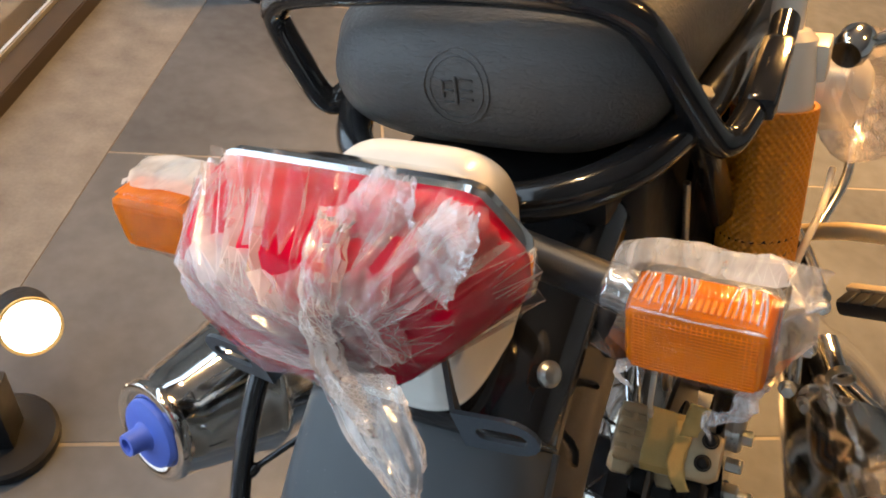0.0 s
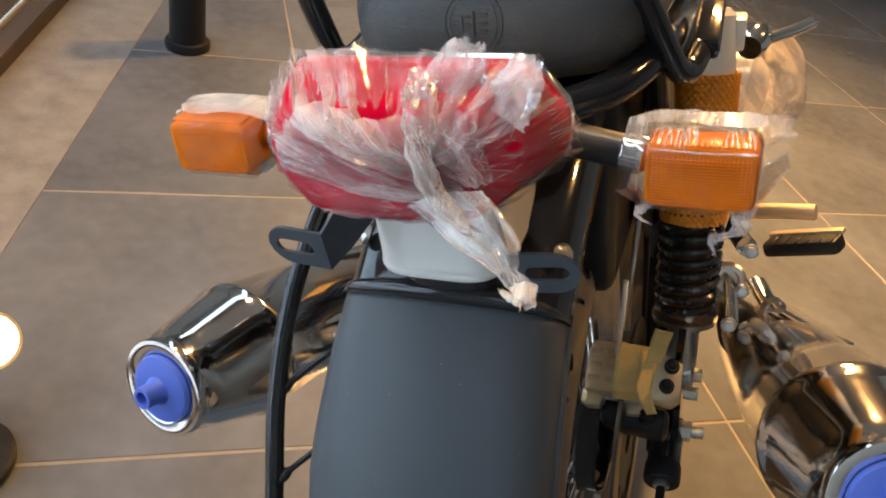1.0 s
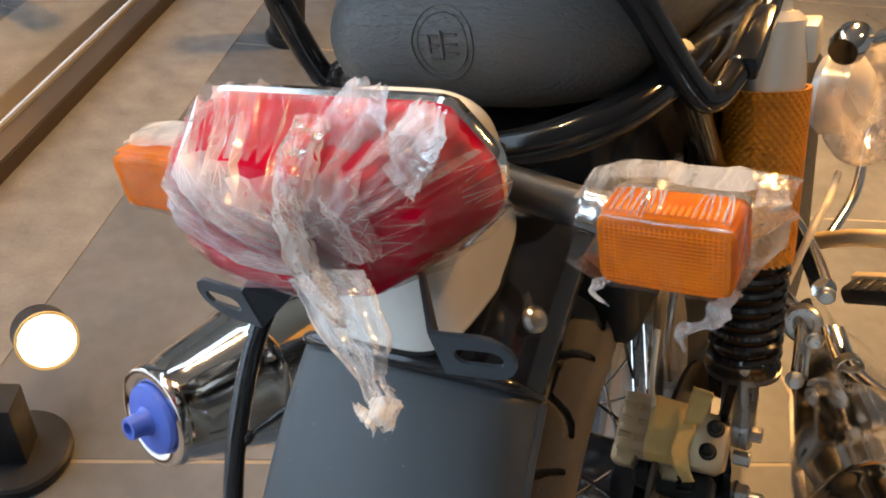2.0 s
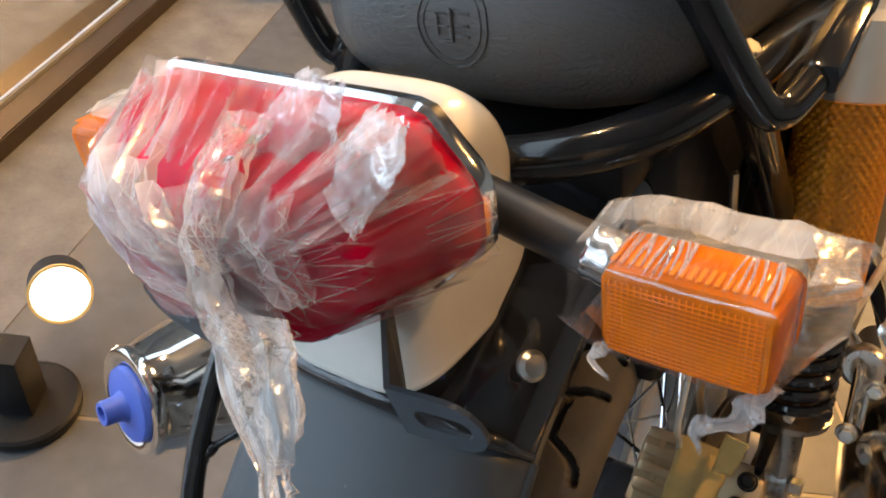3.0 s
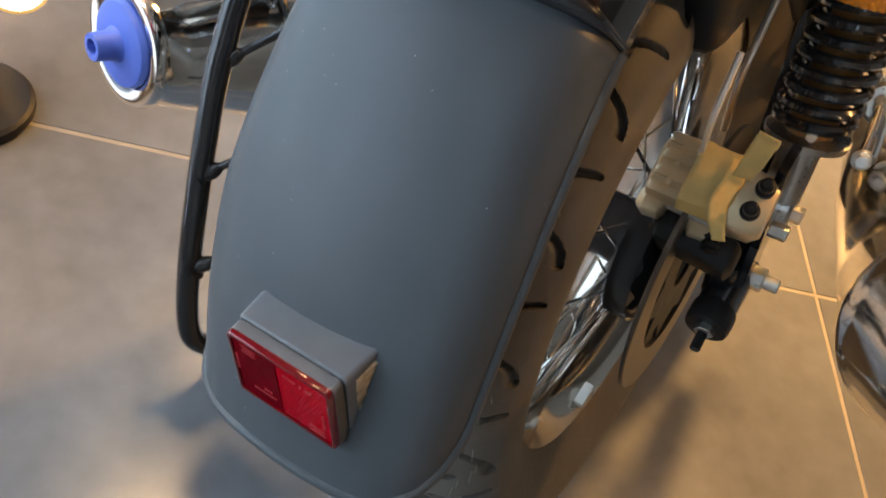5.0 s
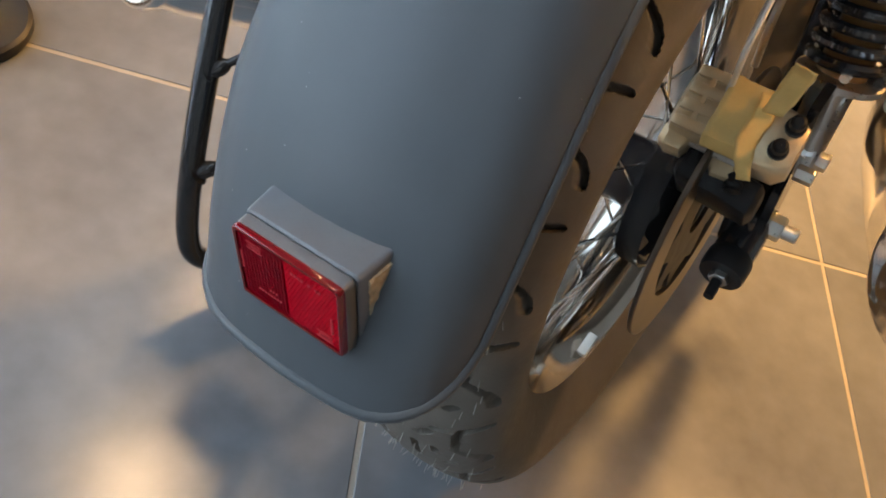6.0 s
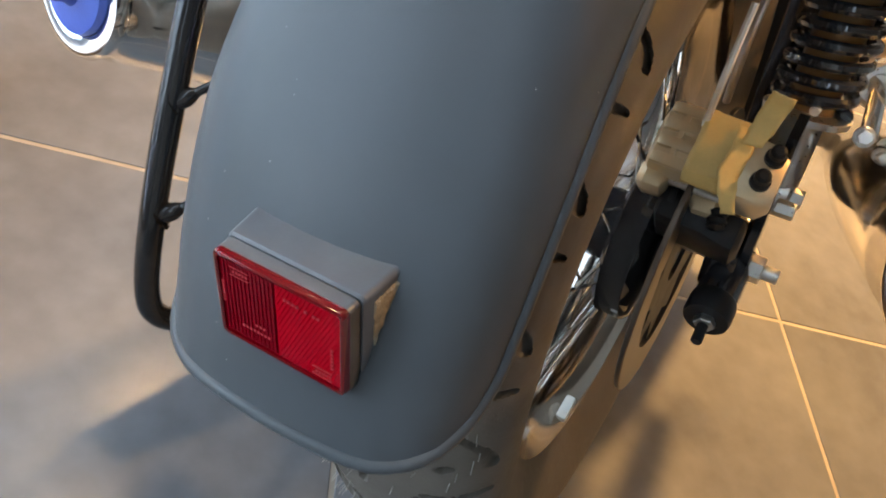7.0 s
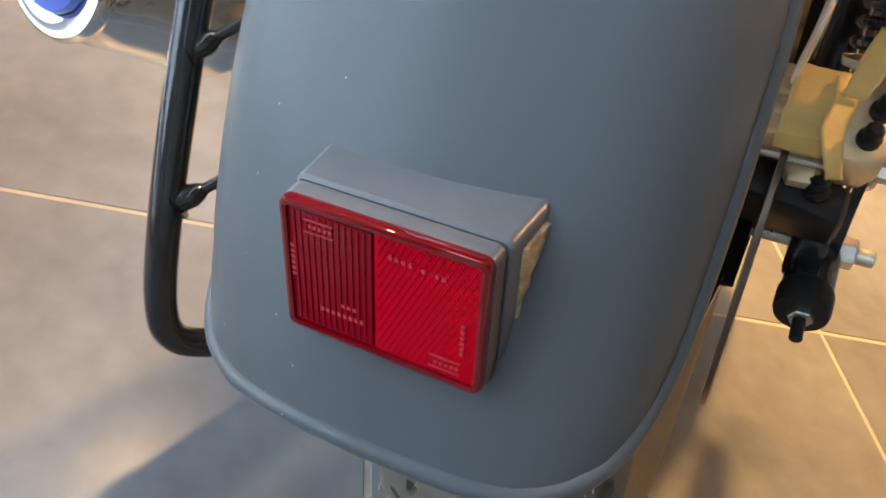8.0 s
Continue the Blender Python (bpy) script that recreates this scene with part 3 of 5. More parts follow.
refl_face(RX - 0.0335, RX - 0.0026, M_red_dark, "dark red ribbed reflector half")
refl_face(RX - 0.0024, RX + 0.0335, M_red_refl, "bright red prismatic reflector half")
part("lens_rim", rings([rounded(0.0352, 0.1782, 0.2285, -0.4466, 0.0034), rounded(0.0354, 0.1780, 0.2287, -0.4486, 0.0034), rounded(0.0348, 0.1786, 0.2281, -0.4502, 0.003), rounded(0.0337, 0.1797, 0.2270, -0.4506, 0.0022),
                        rounded(0.0327, 0.1807, 0.2260, -0.4502, 0.0016), rounded(0.0325, 0.1809, 0.2258, -0.4484, 0.0016)], caps=False), M_red_rim, refl, "clear glossy red rim")


def on_face(name, x, z, w, h, proud, material):
    """A small raised bar that lies on the reflector's face."""
    return part(name, block(RX + x, FACE, z, w, proud * 2, h, 0, 1), material, refl)


# upright prism ribs with cross cuts on the dark half, slanting prisms on the bright half
for k in range(13):
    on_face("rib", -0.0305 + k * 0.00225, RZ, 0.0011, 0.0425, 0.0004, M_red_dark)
prisms = bmesh.new()
for k in range(-16, 30):
    x0, z0 = 0.0 + k * 0.0021, RZ - 0.0215
    a, b = Vector((x0, 0, z0)), Vector((x0 + 0.0215, 0, z0 + 0.043))
    lo_f, hi_f = max(0.0, (-0.0010 - a.x) / (b.x - a.x)), min(1.0, (0.0315 - a.x) / (b.x - a.x))
    if hi_f - lo_f < 0.05:
        continue
    p, q = a.lerp(b, lo_f), a.lerp(b, hi_f)
    w = Vector((0.0004, 0, -0.0002))
    rings([[Vector((RX, FACE + 0.0002, 0)) + p - w, Vector((RX, FACE + 0.0002, 0)) + p + w, Vector((RX, FACE - 0.0003, 0)) + p], [Vector((RX, FACE + 0.0002, 0)) + q - w, Vector((RX, FACE + 0.0002, 0)) + q + w, Vector((RX, FACE - 0.0003, 0)) + q]], bm=prisms)
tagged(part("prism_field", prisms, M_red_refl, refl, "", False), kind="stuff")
# unreadable moulded marks as plain bars
for z in (0.2222, 0.2178):
    on_face("mark", -0.0215, z, 0.0105, 0.0005, 0.0006, M_red_mark)
    on_face("mark", 0.0225, z - 0.0345, 0.0105, 0.0005, 0.0006, M_red_mark)
for k in range(5):
    on_face("mark", -0.0245 + 0.0018 * k, 0.2200, 0.0010, 0.0012, 0.0006, M_red_mark)
    on_face("mark", 0.0195 + 0.0018 * k, 0.1854, 0.0010, 0.0012, 0.0006, M_red_mark)
for k in range(9):
    if k not in (4, 6):
        on_face("mark", 0.0035 + 0.0022 * k, 0.2187 - 0.00015 * k, 0.0012, 0.0014, 0.0006, M_red_mark)
for k in range(8):
    on_face("mark", -0.0215 + 0.0021 * k, 0.1895, 0.0012, 0.0014, 0.0006, M_red_mark)
for k in range(3):
    on_face("mark", -0.0135 + 0.0021 * k, 0.1935, 0.0012, 0.0012, 0.0006, M_red_mark)
for k in range(6):
    on_face("mark", -0.0315, 0.200 + 0.0022 * k, 0.0013, 0.0012, 0.0006, M_red_mark)
    on_face("mark", 0.0280, 0.192 + 0.0022 * k, 0.0013, 0.0012, 0.0006, M_red_mark)

# number-plate brackets: a slotted plate, bent back at its inner edge into an arm that climbs to the lamp's foot
for sx in (-1, 1):
    end = 0.0225 if sx > 0 else 0.024
    right = slot_loop(-0.030, end, -0.0165, 0.0165, 8)
    out = [p for p in right if p[0] > 0.005] + [(-0.0225, 0.0165), (-0.0225, -0.0165)]
    m = Matrix.Translation((sx * 0.087, -0.337, 0.4365)) @ Matrix.Rotation(radians(-4 if sx > 0 else 2), 4, "Y") @ Matrix.Rotation(radians(sx * 4), 4, "Z") @ Matrix.Rotation(radians(12), 4, "X") @ Matrix.Diagonal((sx, 1, 1, 1))
    br = part("plate_bracket", plate(out, [slot_loop(-0.0125, end - 0.0065, -0.0062, 0.0062)], 0.0026, m), M_bracket, bike, "slate grey steel bracket with an open slot", False)
    a, b = m @ Vector((-0.0225, 0.0, 0.0165)), m @ Vector((-0.0225, 0.0, -0.0165))
    c, d = Vector((sx * 0.041, -0.307, 0.488)), Vector((sx * 0.039, -0.306, 0.450))
    e = Vector((sx * 0.0022, 0.0016, 0))
    bm = bmesh.new()
    rings([[a, b, b + e, a + e], [a.lerp(c, 0.04), b.lerp(d, 0.04) + Vector((0, 0.001, 0)), b.lerp(d, 0.04) + e, a.lerp(c, 0.04) + e], [a.lerp(c, 0.5) + Vector((0, 0, 0.002)), b.lerp(d, 0.5) - Vector((0, 0, 0.002)), b.lerp(d, 0.5) + e - Vector((0, 0, 0.002)), a.lerp(c, 0.5) + e + Vector((0, 0, 0.002))], [c, d, d + e, c + e]], bm=bm)
    part("arm", bm, M_bracket, br, "", False)

# tail lamp: pale pod, chrome bezel, red lens
def squared(hx, y0, y1, z, n=40, ex=0.7, zf=None):
    yc, hy = (y0 + y1) / 2, (y1 - y0) / 2
    lp = []
    for k in range(n):
        a = 2 * math.pi * k / n
        cx, cy = math.copysign(abs(math.cos(a)) ** ex, math.cos(a)), math.copysign(abs(math.sin(a)) ** ex, math.sin(a))
        lp.append(Vector((hx * cx, yc + hy * cy, z if zf is None else zf(yc + hy * cy, z))))
    return lp


POD = [(0.043, -0.302, -0.18, 0.4010), (0.0475, -0.309, -0.175, 0.4025), (0.0495, -0.311, -0.175, 0.4070), (0.0490, -0.3105, -0.176, 0.414), (0.050, -0.311, -0.182, 0.45), (0.052, -0.310, -0.190, 0.475),
       (0.054, -0.307, -0.200, 0.503), (0.052, -0.304, -0.212, 0.522), (0.042, -0.30, -0.225, 0.535), (0.026, -0.295, -0.240, 0.541), (0.008, -0.28, -0.255, 0.543)]


def blend(rows_, n):
    """Smooth rows of four numbers between the given ones."""
    a, b = spline([q[:3] for q in rows_], n), spline([(q[3], 0, 0) for q in rows_], n)
    return [(u.x, u.y, u.z, v.x) for u, v in zip(a, b)]


pod = rings([squared(h, a, b, z, 96, 0.46) for h, a, b, z in blend(POD, 5)])
tail = part("tail_lamp", pod, M_housing, bike, "pale silver painted tail lamp pod")


HEX = [(0.76, 1.0), (1.0, 0.34), (1.0, -0.28), (0.68, -1.0), (-0.68, -1.0), (-1.0, -0.28), (-1.0, 0.34), (-0.76, 1.0)]


part("pedestal", rings([squared(h, a, b, z) for h, a, b, z in ((0.050, -0.300, -0.15, 0.34), (0.047, -0.298, -0.16, 0.38), (0.044, -0.297, -0.17, 0.398))]), M_gloss, tail, "black pedestal")


def lens_loop(y, hw, z0, z1, sag=0.0, n=64, grow=0.0, soft=0.09):
    """An eight-cornered outline with softened corners, evenly divided."""
    zc, hz = (z0 + z1) / 2, (z1 - z0) / 2
    pts = []
    for k, (x, z) in enumerate(HEX):
        a, b = HEX[k - 1], HEX[(k + 1) % 8]
        p = Vector((x, z))
        p0, p1 = p + (Vector(a) - p) * soft, p + (Vector(b) - p) * soft
        for t in (0.0, 0.33, 0.67, 1.0):
            pts.append((p0 * (1 - t) + p * t) * (1 - t) + (p * (1 - t) + p1 * t) * t)
    world_pts = [Vector(((hw + grow) * q.x, zc + (hz + grow) * q.y)) for q in pts]
    m = len(world_pts)
    cum = [0.0]
    for k in range(m):
        cum.append(cum[-1] + (world_pts[(k + 1) % m] - world_pts[k]).length)
    out = []
    for k in range(n):
        d = cum[-1] * k / n
        q = max(i for i in range(m) if cum[i] <= d + 1e-12)
        f = (d - cum[q]) / max(cum[q + 1] - cum[q], 1e-9)
        w = world_pts[q].lerp(world_pts[(q + 1) % m], f)
        out.append(Vector((w.x, y + sag * (w.x / hw) ** 2, w.y)))
    return out


LENS = [(-0.304, 0.097, 0.480, 0.561, 0.0), (-0.314, 0.0975, 0.480, 0.561, 0.0), (-0.338, 0.088, 0.482, 0.557, 0.003), (-0.362, 0.079, 0.484, 0.551, 0.010),
        (-0.3695, 0.0765, 0.486, 0.547, 0.015), (-0.3745, 0.069, 0.491, 0.541, 0.015), (-0.3765, 0.040, 0.499, 0.533, 0.008), (-0.377, 0.012, 0.510, 0.523, 0.0)]


def cup(loops):
    """A shell that is closed at its last loop alone."""
    bm = rings(loops, caps=False)
    bm.verts.ensure_lookup_table()
    bm.faces.new(bm.verts[-len(loops[-1]):])
    return bm


lens = part("lens", cup([lens_loop(*r) for r in LENS]), M_red, tail, "ruby red faceted clear lens")
part("bowl", cup([lens_loop(-0.356, 0.074, 0.489, 0.546, 0.008), lens_loop(-0.335, 0.080, 0.487, 0.552), lens_loop(-0.312, 0.084, 0.489, 0.554), lens_loop(-0.308, 0.060, 0.495, 0.545)]), M_bowl, lens, "silvered inner reflector")
for bx in (-0.036, 0.040):
    part("socket", revolve([(0.0, 0.0), (0.0, 0.013), (0.012, 0.012), (0.013, 0.0)], (bx, -0.306, 0.521), (0, -1, 0.05), 24), M_plastic, lens)
    part("bulb", revolve([(0.010, 0.008), (0.020, 0.0105), (0.030, 0.0120), (0.038, 0.0105), (0.043, 0.006), (0.0445, 0.0)], (bx, -0.306, 0.521), (0, -1, 0.05), 24), M_bulb, lens, "glass bulb")
part("partition", block(0.002, -0.336, 0.520, 0.0022, 0.045, 0.056, 0.0006, 1), M_bowl, lens)
part("bezel", rings([lens_loop(-0.293, 0.090, 0.487, 0.558), lens_loop(-0.2965, 0.0985, 0.4765, 0.5640), lens_loop(-0.302, 0.0995, 0.4760, 0.5648), lens_loop(-0.305, 0.0985, 0.477, 0.563)]), M_chrome, tail, "chrome bezel")
part("lens_back", rings([lens_loop(-0.268, 0.060, 0.495, 0.548), lens_loop(-0.289, 0.091, 0.486, 0.559)]), M_chrome, tail)

# indicators
for sx in (-1, 1):
    C = Vector((sx * 0.1725, 0, 0.4875))

    def face_loop(y, hx, hz, ex=0.26, n=40, dz=0.0, dx=0.0):
        lp = []
        for k in range(n):
            a = 2 * math.pi * k / n
            c, s = math.cos(a), math.sin(a)
            lp.append(Vector((C.x + dx + hx * math.copysign(abs(c) ** ex, c), y, C.z + dz + hz * math.copysign(abs(s) ** ex, s))))
        return lp

    ind = part("indicator", rings([face_loop(-0.243, 0.020, 0.011), face_loop(-0.247, 0.027, 0.015), face_loop(-0.262, 0.0335, 0.0195), face_loop(-0.2685, 0.034, 0.020)]), M_chrome, bike, "rectangular turn signal")
    ilens = part("lens", cup([face_loop(-0.2688, 0.0325, 0.0200), face_loop(-0.271, 0.0332, 0.0210), face_loop(-0.286, 0.0326, 0.0203), face_loop(-0.2945, 0.0322, 0.0196, dz=-0.0005), face_loop(-0.2965, 0.0305, 0.0178, dz=-0.001), face_loop(-0.2972, 0.02, 0.010)]), M_amber, ind, "ribbed amber lens")
    part("bowl", cup([face_loop(-0.287, 0.0300, 0.0178), face_loop(-0.276, 0.026, 0.0160), face_loop(-0.2695, 0.014, 0.009)]), M_bowl, ilens, "silvered inner reflector")
    part("bulb", revolve([(0.0, 0.005), (0.006, 0.0065), (0.013, 0.0065), (0.017, 0.003), (0.018, 0.0)], (C.x, -0.271, C.z), (0, -1, 0), 16), M_bulb, ilens)
    for k in range(16):
        z = C.z - 0.0170 + 0.0020 * k
        part("rib", block(C.x, -0.2968, z, 0.057, 0.0010, 0.0006, 0.0002, 1), M_amber_rib, ind)
    for k in range(24):
        x = C.x - 0.0276 + 0.0024 * k
        part("rib", block(x, -0.2967, C.z - 0.001, 0.0006, 0.0010, 0.032, 0.0002, 1), M_amber_rib, ind)
    for k in range(19):
        x = C.x - 0.029 + 0.0032 * k
        part("flute", block(x, -0.2825, C.z + 0.0200, 0.0022, 0.0180, 0.0009, 0.0004, 1), M_amber_flute, ind)
    part("stem", rod((sx * 0.058, -0.255, 0.497), (sx * 0.124, -0.264, 0.4885), 0.0115, 24), M_stem, ind, "black rubber stem")
    part("ferrule", revolve([(0, 0.0126), (0.002, 0.013), (0.005, 0.0124), (0.009, 0.0131), (0.014, 0.0126), (0.016, 0.010)], (sx * 0.123, -0.2635, 0.4888), (sx, -0.12, -0.12), 24, True), M_chrome, ind, "chrome ferrule")

# seat with an embossed badge on its back
def seat_ring(y, hx, z0, z1, n=48):
    zc, hz = (z0 + z1) / 2, (z1 - z0) / 2
    lp = []
    for k in range(n):
        a = 2 * math.pi * k / n
        c, s = math.cos(a), math.sin(a)
        w = hx * (1.0 if s < 0 else 1.0 - 0.12 * s)
        lp.append(Vector((w * math.copysign(abs(c) ** 0.6, c), y, zc + hz * math.copysign(abs(s) ** 0.75, s))))
    return lp


SEAT = [(-0.176, 0.040, 0.523, 0.548), (-0.170, 0.080, 0.507, 0.567), (-0.157, 0.106, 0.495, 0.584), (-0.13, 0.120, 0.486, 0.598), (-0.08, 0.127, 0.480, 0.610), (0.0, 0.13, 0.474, 0.615), (0.2, 0.135, 0.46, 0.60), (0.32, 0.12, 0.44, 0.555), (0.5, 0.10, 0.43, 0.54), (0.6, 0.08, 0.43, 0.53)]
seat = part("seat", rings([seat_ring(*r) for r in SEAT]), M_seat, bike, "black grained vinyl seat")


def seat_back(x, z):
    """Where the seat's rear slope lies at x, z."""
    for (ya, ha, a0, a1), (yb, hb, b0, b1) in zip(SEAT, SEAT[1:]):
        for q in range(9):
            f = q / 8
            y, h, z0, z1 = ya + (yb - ya) * f, ha + (hb - ha) * f, a0 + (b0 - a0) * f, a1 + (b1 - a1) * f
            zc, hz = (z0 + z1) / 2, (z1 - z0) / 2
            if abs(x) < h and abs(z - zc) < hz and (abs(x) / h) ** 3.3 + (abs(z - zc) / hz) ** 2.6 <= 1:
                return y
    return -0.13


badge = bmesh.new()
bc = (-0.002, 0.545)
for rad, th in ((0.0225, 0.0007), (0.0185, 0.0005)):
    loop = []
    for k in range(32):
        a = 2 * math.pi * k / 32
        x, z = bc[0] + rad * math.cos(a), bc[1] + rad * 1.05 * math.sin(a)
        loop.append((x, seat_back(x, z) - 0.0004, z))
    tube(loop, th, 6, 1, badge, closed=True, smooth=False)
for bx, bz, w, h in ((-0.009, 0.0, 0.0022, 0.012), (-0.005, 0.005, 0.007, 0.0018), (-0.005, -0.001, 0.007, 0.0018), (0.0, 0.0, 0.0022, 0.018), (0.007, 0.006, 0.009, 0.0018), (0.007, 0.0, 0.009, 0.0018), (0.007, -0.006, 0.009, 0.0018), (-0.004, -0.009, 0.010, 0.0018)):
    x, z = bc[0] + bx, bc[1] + bz
    block(x, seat_back(x, z) - 0.0006, z, w, 0.0016, h, 0.0005, 1, None, badge)
part("badge", badge, M_seat, seat, "embossed round badge")

# grab rail, frame loop and guard
rail = part("grab_rail", tube([(-0.135, 0.06, 0.535), (-0.128, -0.06, 0.515), (-0.134, -0.115, 0.500), (-0.146, -0.126, 0.500), (-0.152, -0.138, 0.535), (-0.154, -0.148, 0.570), (-0.142, -0.156, 0.588), (-0.11, -0.163, 0.598), (0.0, -0.168, 0.606),
            (0.070, -0.160, 0.600), (0.098, -0.150, 0.587), (0.112, -0.140, 0.566), (0.121, -0.128, 0.540), (0.138, -0.102, 0.492), (0.146, -0.090, 0.480), (0.152, -0.068, 0.481), (0.160, -0.010, 0.495), (0.158, 0.06, 0.505)], 0.0105, 16, 8), M_tube, bike, "black tubular grab rail")
part("pad", block(0.159, -0.015, 0.494, 0.023, 0.080, 0.020, 0.006, 2, Matrix.Rotation(radians(11), 4, "X")), M_tube, rail)
floop = part("frame_loop", tube([(-0.125, 0.20, 0.46), (-0.130, 0.0, 0.49), (-0.125, -0.09, 0.497), (-0.100, -0.160, 0.492), (-0.055, -0.195, 0.485), (0.0, -0.206, 0.482), (0.055, -0.195, 0.485), (0.100, -0.160, 0.492), (0.125, -0.09, 0.497), (0.130, 0.0, 0.49), (0.125, 0.20, 0.46)], 0.0135, 18, 8), M_tube, bike, "black rear frame tube")
part("bolt", hexnut((-0.118, -0.128, 0.508), (-0.112, -0.130, 0.518), 0.007), M_steel, floop)
part("bolt", hexnut((0.128, -0.098, 0.512), (0.134, -0.099, 0.520), 0.006), M_steel, floop)

guard = part("side_guard", tube([(-0.128, -0.150, 0.440), (-0.136, -0.215, 0.402), (-0.142, -0.280, 0.350), (-0.145, -0.326, 0.288), (-0.142, -0.362, 0.224), (-0.142, -0.390, 0.158), (-0.146, -0.402, 0.105), (-0.1445, -0.399, 0.080), (-0.134, -0.380, 0.066), (-0.105, -0.345, 0.052), (-0.09, -0.30, 0.045)], 0.0078, 16, 8), M_tube, bike, "black tubular side guard")
for a in ((-0.145, -0.326, 0.283), (-0.140, -0.364, 0.220), (-0.137, -0.389, 0.157)):
    a = Vector(a)
    b = a + Vector((0.052, 0.043, 0.034))
    part("strut", tube([a, a + (b - a) * 0.12, b], lambda f: 0.0026 + 0.0060 * max(0, 1 - f * 5), 12, 8), M_tube, guard)
    part("knob", revolve([(0.0, 0.0), (0.0, 0.0052), (0.008, 0.0056), (0.012, 0.0042), (0.014, 0.003)], a, b - a, 16), M_tube, guard)

# rear wheel
SEC = [(0.044, 0.232), (0.052, 0.243), (0.060, 0.258), (0.065, 0.275), (0.0655, 0.288), (0.062, 0.299), (0.054, 0.3085), (0.044, 0.3145), (0.032, 0.3185), (0.016, 0.3212), (0.0, 0.322)]
WIDE = 1.18
SEC = [(x, 0.238 + (r - 0.232) * 1.24) for x, r in SEC]
prof = spline([(x * WIDE, r, 0) for x, r in SEC] + [(-x * WIDE, r, 0) for x, r in SEC[-2::-1]], 9)
PITCH, FINE, COARSE = 22, 84, 10


def seg_dist(px, py, ax, ay, bx, by):
    dx, dy = bx - ax, by - ay
    t = max(0, min(1, ((px - ax) * dx + (py - ay) * dy) / (dx * dx + dy * dy)))
    return math.hypot(px - ax - t * dx, py - ay - t * dy)


# hook-shaped grooves (along the tread, across the tread), repeated round the tyre
CURVES = [[(0.076, 0.029), (0.080, 0.0445), (0.086, 0.052), (0.090, 0.060)], [(0.080, 0.0445), (0.064, 0.0435), (0.047, 0.0425)],
          [(0.047, 0.0425), (0.043, 0.049), (0.038, 0.055), (0.032, 0.0585), (0.022, 0.060)], [(0.008, 0.014), (0.022, 0.0125), (0.034, 0.0130)],
          [(0.056, 0.0165), (0.064, 0.022), (0.069, 0.026)], [(0.030, 0.028), (0.038, 0.0285)], [(0.012, 0.036), (0.016, 0.041)]]
GROOVE = [(a, b) for c in CURVES for a, b in zip(c, c[1:])]
pitch_len = 2 * math.pi * 0.346 / PITCH


def groove_depth(u, x):
    if abs(x) > 0.0645:
        return 0.0
    v = (u + (0.0 if x > 0 else pitch_len / 2)) % pitch_len
    best = 1.0
    for (au, ax_), (bu, bx_) in GROOVE:
        for sh in (-pitch_len, 0.0, pitch_len):
            best = min(best, seg_dist(v, abs(x), au + sh, ax_, bu + sh, bx_))
    return 0.0090 * max(0.0, min(1.0, (0.0026 - best) / 0.0007))


table = [[groove_depth(pitch_len * i / FINE, p.x / WIDE) if p.y > 0.300 else 0.0 for p in prof] for i in range(FINE)]
loops = []
for k in range(PITCH):
    # the rear half carries its full tread; the front half is hidden inside the machine
    near = k < 8 or k >= PITCH - 6
    steps = FINE if near else COARSE
    for i in range(steps):
        a = 2 * math.pi * (k + i / steps) / PITCH
        lp = []
        for q, p in enumerate(prof):
            r = p.y - (table[i][q] if near else 0.0)
            lp.append((p.x, WC[0] - r * math.cos(a), WC[1] + r * math.sin(a)))
        loops.append(lp)
nv, NS = len(prof), len(loops)
tyre_me = bpy.data.meshes.new("tyre")
tyre_me.from_pydata([v for lp in loops for v in lp], [], [(i * nv + j, i * nv + j + 1, ((i + 1) % NS) * nv + j + 1, ((i + 1) % NS) * nv + j) for i in range(NS) for j in range(nv - 1)])
for p in tyre_me.polygons:
    p.use_smooth = True
tyre_me.set_sharp_from_angle(angle=radians(50))
tyre_me.materials.append(M_rubber)

CW = (0, WC[0], WC[1])
rim = part("wheel", revolve([(x * 1.14, r + 0.006) for x, r in [(-0.046, 0.232), (-0.047, 0.238), (-0.044, 0.240), (-0.040, 0.232), (-0.030, 0.224), (-0.012, 0.212), (0.012, 0.212), (0.030, 0.224), (0.040, 0.232), (0.044, 0.240), (0.047, 0.238), (0.046, 0.232), (0.034, 0.219), (0.014, 0.206), (-0.014, 0.206), (-0.034, 0.219), (-0.046, 0.232)]], CW, (1, 0, 0), 96), M_rim, bike, "chrome spoked rear wheel rim")
tyre = new("tyre", tyre_me)
tyre.parent = rim
tagged(tyre, "black road tyre with hooked tread grooves")
whisk = bmesh.new()
rng = random.Random(5)
for k in range(170):
    th, wx = radians(rng.uniform(-42, 46)), rng.uniform(-0.066, 0.066)
    base_r = max(p.y for p in prof if abs(p.x - wx) < 0.004) - 0.0005
    p = Vector((wx, WC[0] - base_r * math.cos(th), WC[1] + base_r * math.sin(th)))
    d = Vector((wx * 4 + rng.uniform(-0.4, 0.4), -math.cos(th), math.sin(th) + rng.uniform(-0.5, 0.3))).normalized()
    tube([p, p + d * 0.003 + Vector((0, 0, -0.0004)), p + d * rng.uniform(0.005, 0.009) + Vector((0, 0, -0.0015))], 0.00035, 4, 1, whisk, smooth=False)
tagged(part("whisker", whisk, M_whisker, rim, "short moulding hairs of a new tyre"), kind="stuff")
